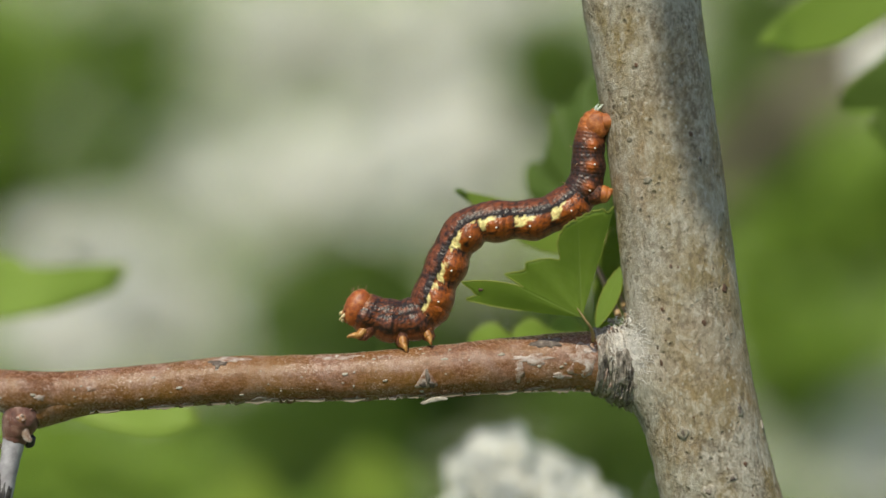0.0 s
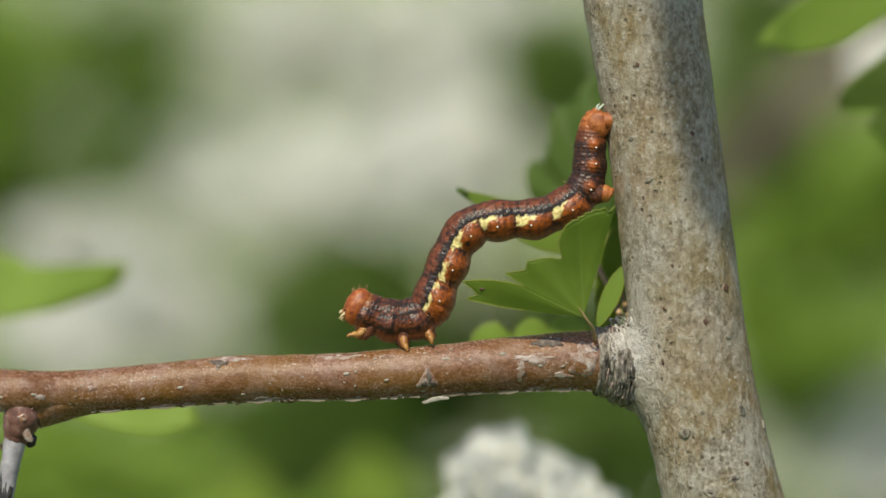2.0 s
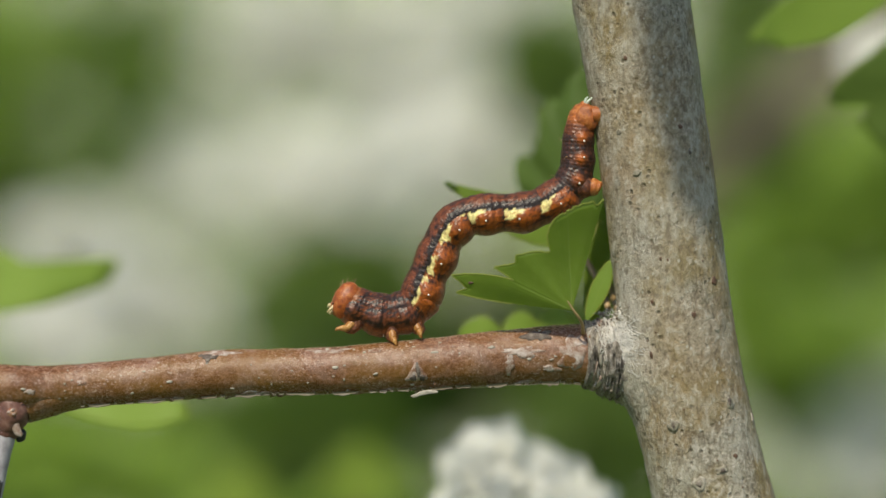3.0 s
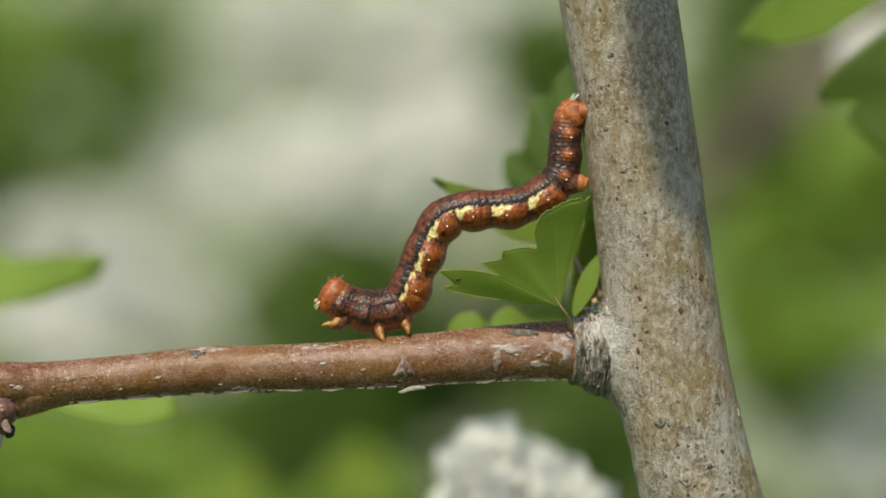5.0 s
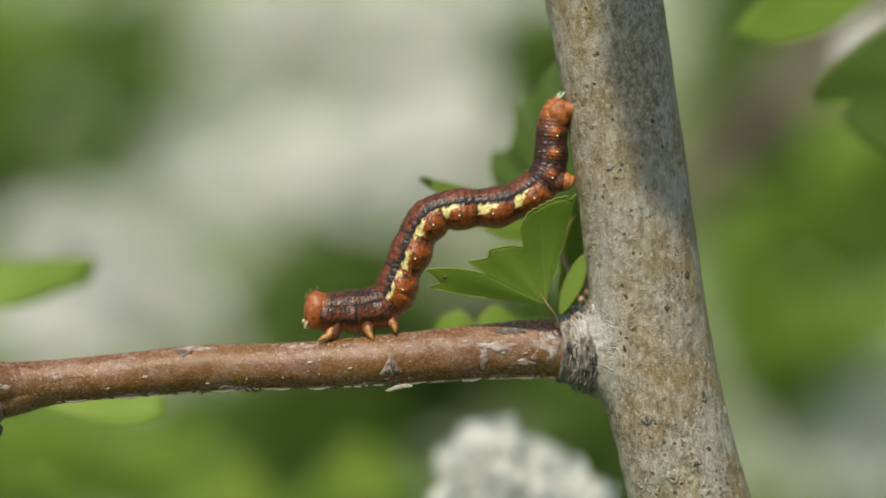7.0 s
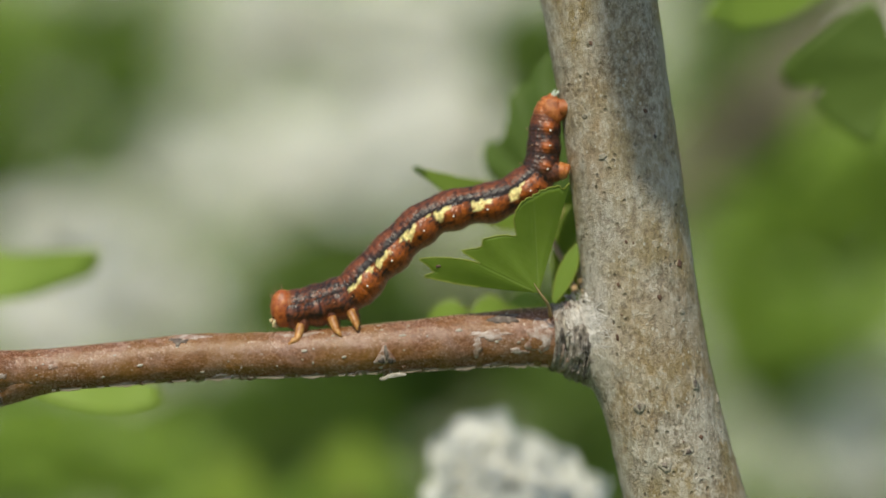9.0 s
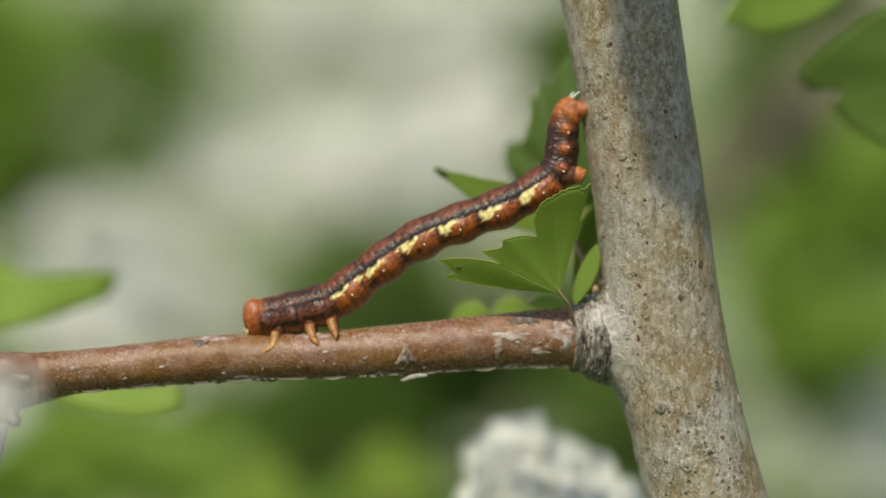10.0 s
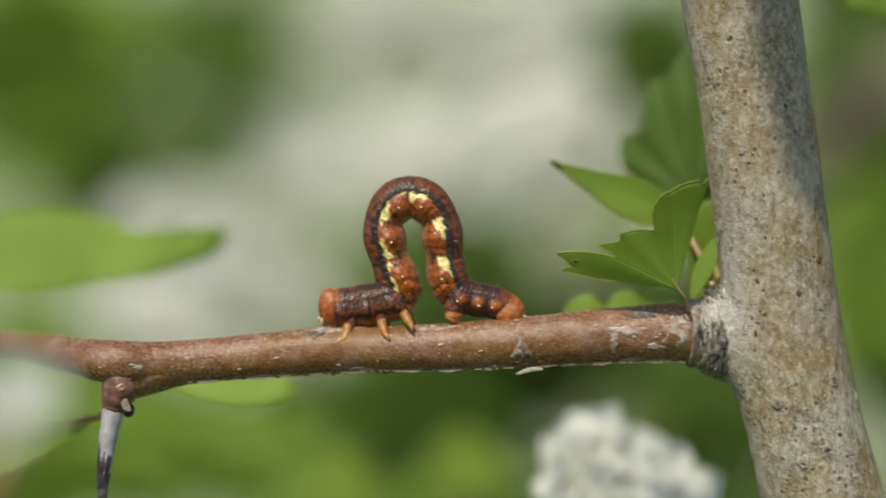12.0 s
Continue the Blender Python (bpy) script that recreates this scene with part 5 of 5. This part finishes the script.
def near_blossom():
    d = -0.072
    return blossom_head([(-110, 800, 0), (-150, 750, 0.001), (-80, 770, 0.001), (-130, 775, 0.002)], 0.0018, d, [at(-130, 810, d + 0.002), at(-170, 900, d), at(-230, 1080, d), at(-320, 1450, d), (-0.045, -0.05, -0.08), (-0.06, -0.06, -0.22), (-0.07, -0.08, -0.76)],
                        "white hawthorn blossom close before the twig", 8, -0.7)


# ---------------------------------------------------------------- the flowering shrub behind
def leaf_cloud(name, spots, leaf, material, label, seed, kind="leaf", facing=SUN):
    """Many small separate leaves or petals in clumps: (u, v, depth, half width, half height, count)."""
    rng = random.Random(seed)
    verts, faces = [], []
    for u, v, d, ru, rv, count in spots:
        k = UNIT * (REACH + d) / REACH
        for _ in range(int(count * (1.25 if kind == "leaf" else 0.62))):
            while True:
                q = Vector((rng.uniform(-1, 1), rng.uniform(-1, 1), rng.uniform(-1, 1)))
                if q.length < 1:
                    break
            c = at(u, v, d) + Vector((q.x * ru * k, q.y * (ru + rv) * 0.16 * k, q.z * rv * k))
            size = leaf * rng.uniform(0.6, 1.25)
            tilt = 0.50 if kind == "leaf" else 0.40
            face = (facing + Vector((rng.gauss(0, tilt), rng.gauss(0, tilt), rng.gauss(0, tilt)))).normalized()
            m = face.to_track_quat("Z", "Y").to_matrix() @ Matrix.Rotation(rng.uniform(0, math.tau), 3, "Z")
            n = len(verts)
            shape = ((-1, 0, 0), (-0.45, 0.42, 0.10), (0.25, 0.50, 0.14), (0.62, 0.22, 0.0), (1, 0, -0.12), (0.62, -0.22, 0.0), (0.25, -0.50, 0.14), (-0.45, -0.42, 0.10), (0.1, 0, -0.04))
            if kind == "petal":
                shape = ((-0.6, 0, 0), (-0.45, 0.5, 0.15), (0.1, 0.68, 0.22), (0.55, 0.45, 0.2), (0.68, 0, 0.12), (0.55, -0.45, 0.2), (0.1, -0.68, 0.22), (-0.45, -0.5, 0.15), (0, 0, -0.06))
            verts += [tuple(c + m @ (Vector(p) * size)) for p in shape]
            faces += [(n + a, n + (a + 1) % 8, n + 8) for a in range(8)]
    me = bpy.data.meshes.new(name)
    me.from_pydata(verts, [], faces)
    me.materials.append(material)
    return tagged(new(name, me), label, "foliage" if kind == "leaf" else "flower", kind="stuff")


def shrub():
    root = thing("shrub_stems", "thin brown stems of the shrub behind", "shrub")
    for pts, r in (([(-0.20, 0.42, -0.76), (-0.17, 0.40, -0.3), (-0.14, 0.38, 0.0), (-0.13, 0.37, 0.2)], (0.008, 0.006, 0.004, 0.002)),
                   ([(0.20, 0.45, -0.76), (0.14, 0.42, -0.3), (0.085, 0.40, -0.02), (0.075, 0.40, 0.06), (0.10, 0.42, 0.16)], (0.009, 0.007, 0.006, 0.005, 0.003)),
                   ([(0.02, 0.62, -0.76), (0.03, 0.60, -0.3), (0.01, 0.60, 0.0), (0.03, 0.60, 0.2)], (0.008, 0.006, 0.004, 0.002))):
        part("stem", Tube(pts, r).mesh(40, 10, 0.0005, 60), STEM, root)
    part("stem", Tube([at(1180, 420, 0.33), at(1330, 270, 0.32), at(1430, 180, 0.31), at(1560, 90, 0.31), at(1800, -60, 0.31)], [UNIT * r for r in (110, 125, 130, 125, 110)]).mesh(30, 12, 0.0005, 60), STEM, root)
    # shade within the shrub, put into the leaf green and the leaves' turn
    leaf_cloud("shaded_foliage", [
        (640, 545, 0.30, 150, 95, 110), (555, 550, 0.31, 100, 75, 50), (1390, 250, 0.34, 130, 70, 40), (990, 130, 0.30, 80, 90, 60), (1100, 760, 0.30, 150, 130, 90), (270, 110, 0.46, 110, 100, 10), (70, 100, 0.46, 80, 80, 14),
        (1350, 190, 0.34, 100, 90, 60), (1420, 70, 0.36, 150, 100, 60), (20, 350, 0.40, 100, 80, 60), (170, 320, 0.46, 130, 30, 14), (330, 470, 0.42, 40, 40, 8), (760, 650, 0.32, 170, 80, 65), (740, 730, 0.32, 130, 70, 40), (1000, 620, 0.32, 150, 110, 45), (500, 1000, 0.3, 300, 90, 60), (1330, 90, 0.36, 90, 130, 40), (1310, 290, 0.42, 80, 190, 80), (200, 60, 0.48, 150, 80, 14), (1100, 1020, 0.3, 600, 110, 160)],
        0.0076, DARKSHADELEAF, "hawthorn foliage of the shrub behind, its shade put in as darker green", 21, facing=Vector((0.12, -0.88, 0.36)))
    # low clumps likewise darkened in colour and turned to catch less sun
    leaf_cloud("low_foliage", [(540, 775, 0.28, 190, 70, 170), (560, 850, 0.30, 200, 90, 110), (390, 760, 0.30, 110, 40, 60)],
               0.0076, SHADELEAF, "hawthorn leaves low in the shrub, coloured darker for the shade there", 25, facing=Vector((0.1, -0.9, 0.18)))
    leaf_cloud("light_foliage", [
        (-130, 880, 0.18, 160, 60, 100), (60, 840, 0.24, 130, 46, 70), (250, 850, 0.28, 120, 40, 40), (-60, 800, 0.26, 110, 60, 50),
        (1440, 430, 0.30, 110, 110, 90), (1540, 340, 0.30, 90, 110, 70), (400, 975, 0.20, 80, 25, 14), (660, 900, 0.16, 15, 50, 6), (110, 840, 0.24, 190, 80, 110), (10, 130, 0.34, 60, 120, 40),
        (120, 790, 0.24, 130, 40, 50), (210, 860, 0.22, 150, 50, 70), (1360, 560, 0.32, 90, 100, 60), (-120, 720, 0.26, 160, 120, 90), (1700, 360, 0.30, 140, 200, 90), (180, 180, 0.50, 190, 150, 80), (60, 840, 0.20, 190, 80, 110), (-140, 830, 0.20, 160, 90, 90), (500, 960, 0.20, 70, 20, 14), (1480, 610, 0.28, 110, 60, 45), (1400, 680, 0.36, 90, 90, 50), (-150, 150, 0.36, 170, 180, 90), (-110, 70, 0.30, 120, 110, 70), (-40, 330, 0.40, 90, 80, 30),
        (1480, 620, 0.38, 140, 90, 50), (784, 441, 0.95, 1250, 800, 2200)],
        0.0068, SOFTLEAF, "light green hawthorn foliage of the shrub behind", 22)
    leaf_cloud("blossom_drift", [
        (780, 265, 0.36, 140, 100, 330), (620, 330, 0.40, 170, 70, 190), (500, 80, 0.50, 170, 120, 120), (760, 80, 0.50, 220, 110, 150), (130, 430, 0.22, 70, 55, 36), (250, 570, 0.38, 180, 90, 90),
        (910, 25, 0.38, 80, 50, 90), (1540, 800, 0.32, 60, 120, 20), (1550, 105, 0.13, 60, 40, 8), (400, 420, 0.48, 150, 120, 50), (380, 270, 0.50, 130, 110, 45), (360, 720, 0.34, 120, 50, 40), (690, 350, 0.37, 150, 55, 200), (340, 350, 0.46, 130, 100, 30), (110, 600, 0.32, 130, 70, 85), (1580, 720, 0.4, 70, 120, 36), (70, 650, 0.30, 120, 50, 90), (1560, 770, 0.36, 70, 80, 22), (740, 320, 0.30, 130, 65, 110), (690, 315, 0.27, 100, 45, 40), (860, 270, 0.32, 70, 70, 60), (40, 850, 0.34, 220, 80, 110), (120, 60, 0.6, 200, 120, 20),
        (784, 441, 0.80, 1150, 700, 1150), (60, 860, 0.30, 220, 60, 50), (-150, 820, 0.28, 120, 80, 40), (130, 230, 0.55, 180, 140, 30)],
        0.0068, PETAL, "white hawthorn blossom of the shrub behind", 23, "petal")
    return root


SWAY = [
    (0, 0.000, 0.000, 0.000, 0.00),
    (0.5, -0.243, -0.002, 0.075, -0.06),
    (1, 0.075, -0.088, 0.030, -0.14),
    (1.5, -0.052, -0.062, 0.012, -0.17),
    (2, 0.095, 0.041, 0.020, -0.10),
    (2.5, 0.022, 0.048, 0.053, 0.05),
    (3, -0.197, 0.083, 0.159, 0.19),
    (5, -0.972, 0.185, 0.213, 0.89),
    (5.5, -0.867, 0.252, 0.212, 0.62),
    (6, -1.187, 0.299, 0.234, 0.86),
    (6.5, -0.884, 0.350, 0.151, 0.88),
    (7, -1.952, 0.198, 0.388, 1.21),
    (7.1, -1.552, 0.419, 0.124, 1.32),
    (8.8, -1.781, 0.667, 0.307, 2.09),
    (9, -1.909, 0.619, 0.363, 2.17),
    (9.4, -2.019, 0.824, 0.351, 2.03),
    (9.5, -2.142, 0.659, 0.347, 2.00),
    (10, -2.901, 0.747, 0.513, 2.39),
    (10.3, -2.929, 0.985, 0.434, 2.28),
    (10.5, -2.458, 0.839, 0.382, 2.21),
    (10.8, -2.413, 1.205, 0.401, 2.50),
    (11, -2.665, 1.071, 0.413, 2.69),
    (11.1, -3.014, 1.091, 0.348, 2.64),
    (11.2, -2.477, 1.156, 0.281, 2.59),
    (11.3, -1.972, 1.178, 0.216, 2.52),
    (11.4, -1.670, 1.179, 0.149, 2.47),
    (11.5, -1.489, 1.133, 0.084, 2.41),
    (11.6, -1.252, 1.040, 0.067, 2.22),
    (11.8, -1.016, 0.988, 0.032, 1.84),
    (12, -0.019, 0.600, -0.003, 1.46),
]
LEAF_DRIFT = [
    (0, 0.00, 0.00),
    (1.5, 0.09, 0.00),
    (2.5, 0.05, 0.18),
    (3.2, -0.11, -0.03),
    (5, -0.86, 0.14),
    (5.5, -0.72, -0.27),
    (6, -1.11, 0.40),
    (6.5, -0.45, 0.00),
    (7, -1.62, -0.24),
    (8.8, -0.89, -0.04),
    (9, -0.71, 0.00),
    (9.5, -1.92, -1.18),
    (10, -2.29, -1.59),
    (10.5, -2.31, -1.41),
    (10.8, -2.55, -3.15),
    (11, -1.96, -0.14),
    (11.1, -2.45, -0.98),
    (11.2, -2.70, -2.15),
    (11.3, -1.79, -0.57),
    (11.4, -0.83, 0.68),
    (11.5, -0.53, 0.98),
    (11.6, -1.33, -0.19),
    (11.8, -0.24, 1.09),
    (12, 0.36, 1.32),
]
SPRIG_DRIFT = [
    (0, 0.00, 0.00),
    (1.5, 0.00, 0.00),
    (2.5, -0.09, 0.05),
    (3.2, -0.20, -0.07),
    (5, -0.94, -0.04),
    (5.5, -1.07, -0.31),
    (6.5, -1.25, 0.18),
    (7.2, -1.48, -0.09),
    (8.8, -3.00, 0.67),
    (9, -3.22, 0.90),
    (9.5, -2.61, 0.53),
    (10, -4.54, 0.88),
    (10.5, -3.88, 0.96),
    (10.8, -2.56, 0.01),
    (11, -3.32, 0.14),
    (11.2, -2.80, -0.14),
    (11.5, -2.48, 0.69),
    (12, -0.87, 1.32),
]
NEAR_DRIFT = [
    (0, 0.00, 0.00),
    (5, -0.10, -0.11),
    (9, 0.51, 0.01),
    (9.5, 1.02, 0.47),
    (10, 1.50, 0.54),
    (10.5, 1.04, 0.65),
    (10.8, 0.88, 0.28),
    (11, 1.18, -0.06),
    (11.2, 0.64, -0.09),
    (11.5, -0.20, 0.42),
    (12, -0.64, 0.48),
]


ground()
backdrop()
BRANCH = branch()
LARVA, PIECES = caterpillar()
SIDE_LEAF = side_leaf()
CORNER = corner_spray()
soft_leaf(420, 950, 0.12, 120, 12, LEAF, "light green leaf low behind the twig, out of focus", 41)
soft_leaf(645, 915, 0.11, 120, 4, LEAF, "upright light green leaf low behind the twig, out of focus", 42)
low_blossom()
NEAR_BLOSSOM = near_blossom()
shrub()


def motions():
    """Wind in the branch and sprays, and the caterpillar's stride."""
    sway = [(t, pose(x / 1000, y / 1000, z / 1000, 0, -turn, 0)) for t, x, z, turn, y in SWAY]
    walk(BRANCH, sway)
    walk(LARVA, sway)
    for ob, drift in ((SIDE_LEAF, LEAF_DRIFT), (CORNER, SPRIG_DRIFT), (NEAR_BLOSSOM, NEAR_DRIFT)):
        walk(ob, [(t, pose(x / 1000, 0, z / 1000)) for t, x, z in drift])
    for side, ob in STEPPERS:
        walk(ob, [(t, pose(0, side * UNIT * wide, -UNIT * reach)) for t, reach, wide in ((0, -5, 0), (7.2, -4, 0), (8.8, 6, 8), (10, 8, 12), (12, 9, 14))])
    times = [0, 2.5, 5, 5.5, 6, 6.5, 7.1, 7.6, 8, 8.4, 8.8] + [8.8 + 0.1 * k for k in range(1, 33)]
    table = [(t, ring_poses(t)) for t in times]
    for i, ob in enumerate(PIECES):
        walk(ob, [(t, poses[i]) for t, poses in table])


motions()
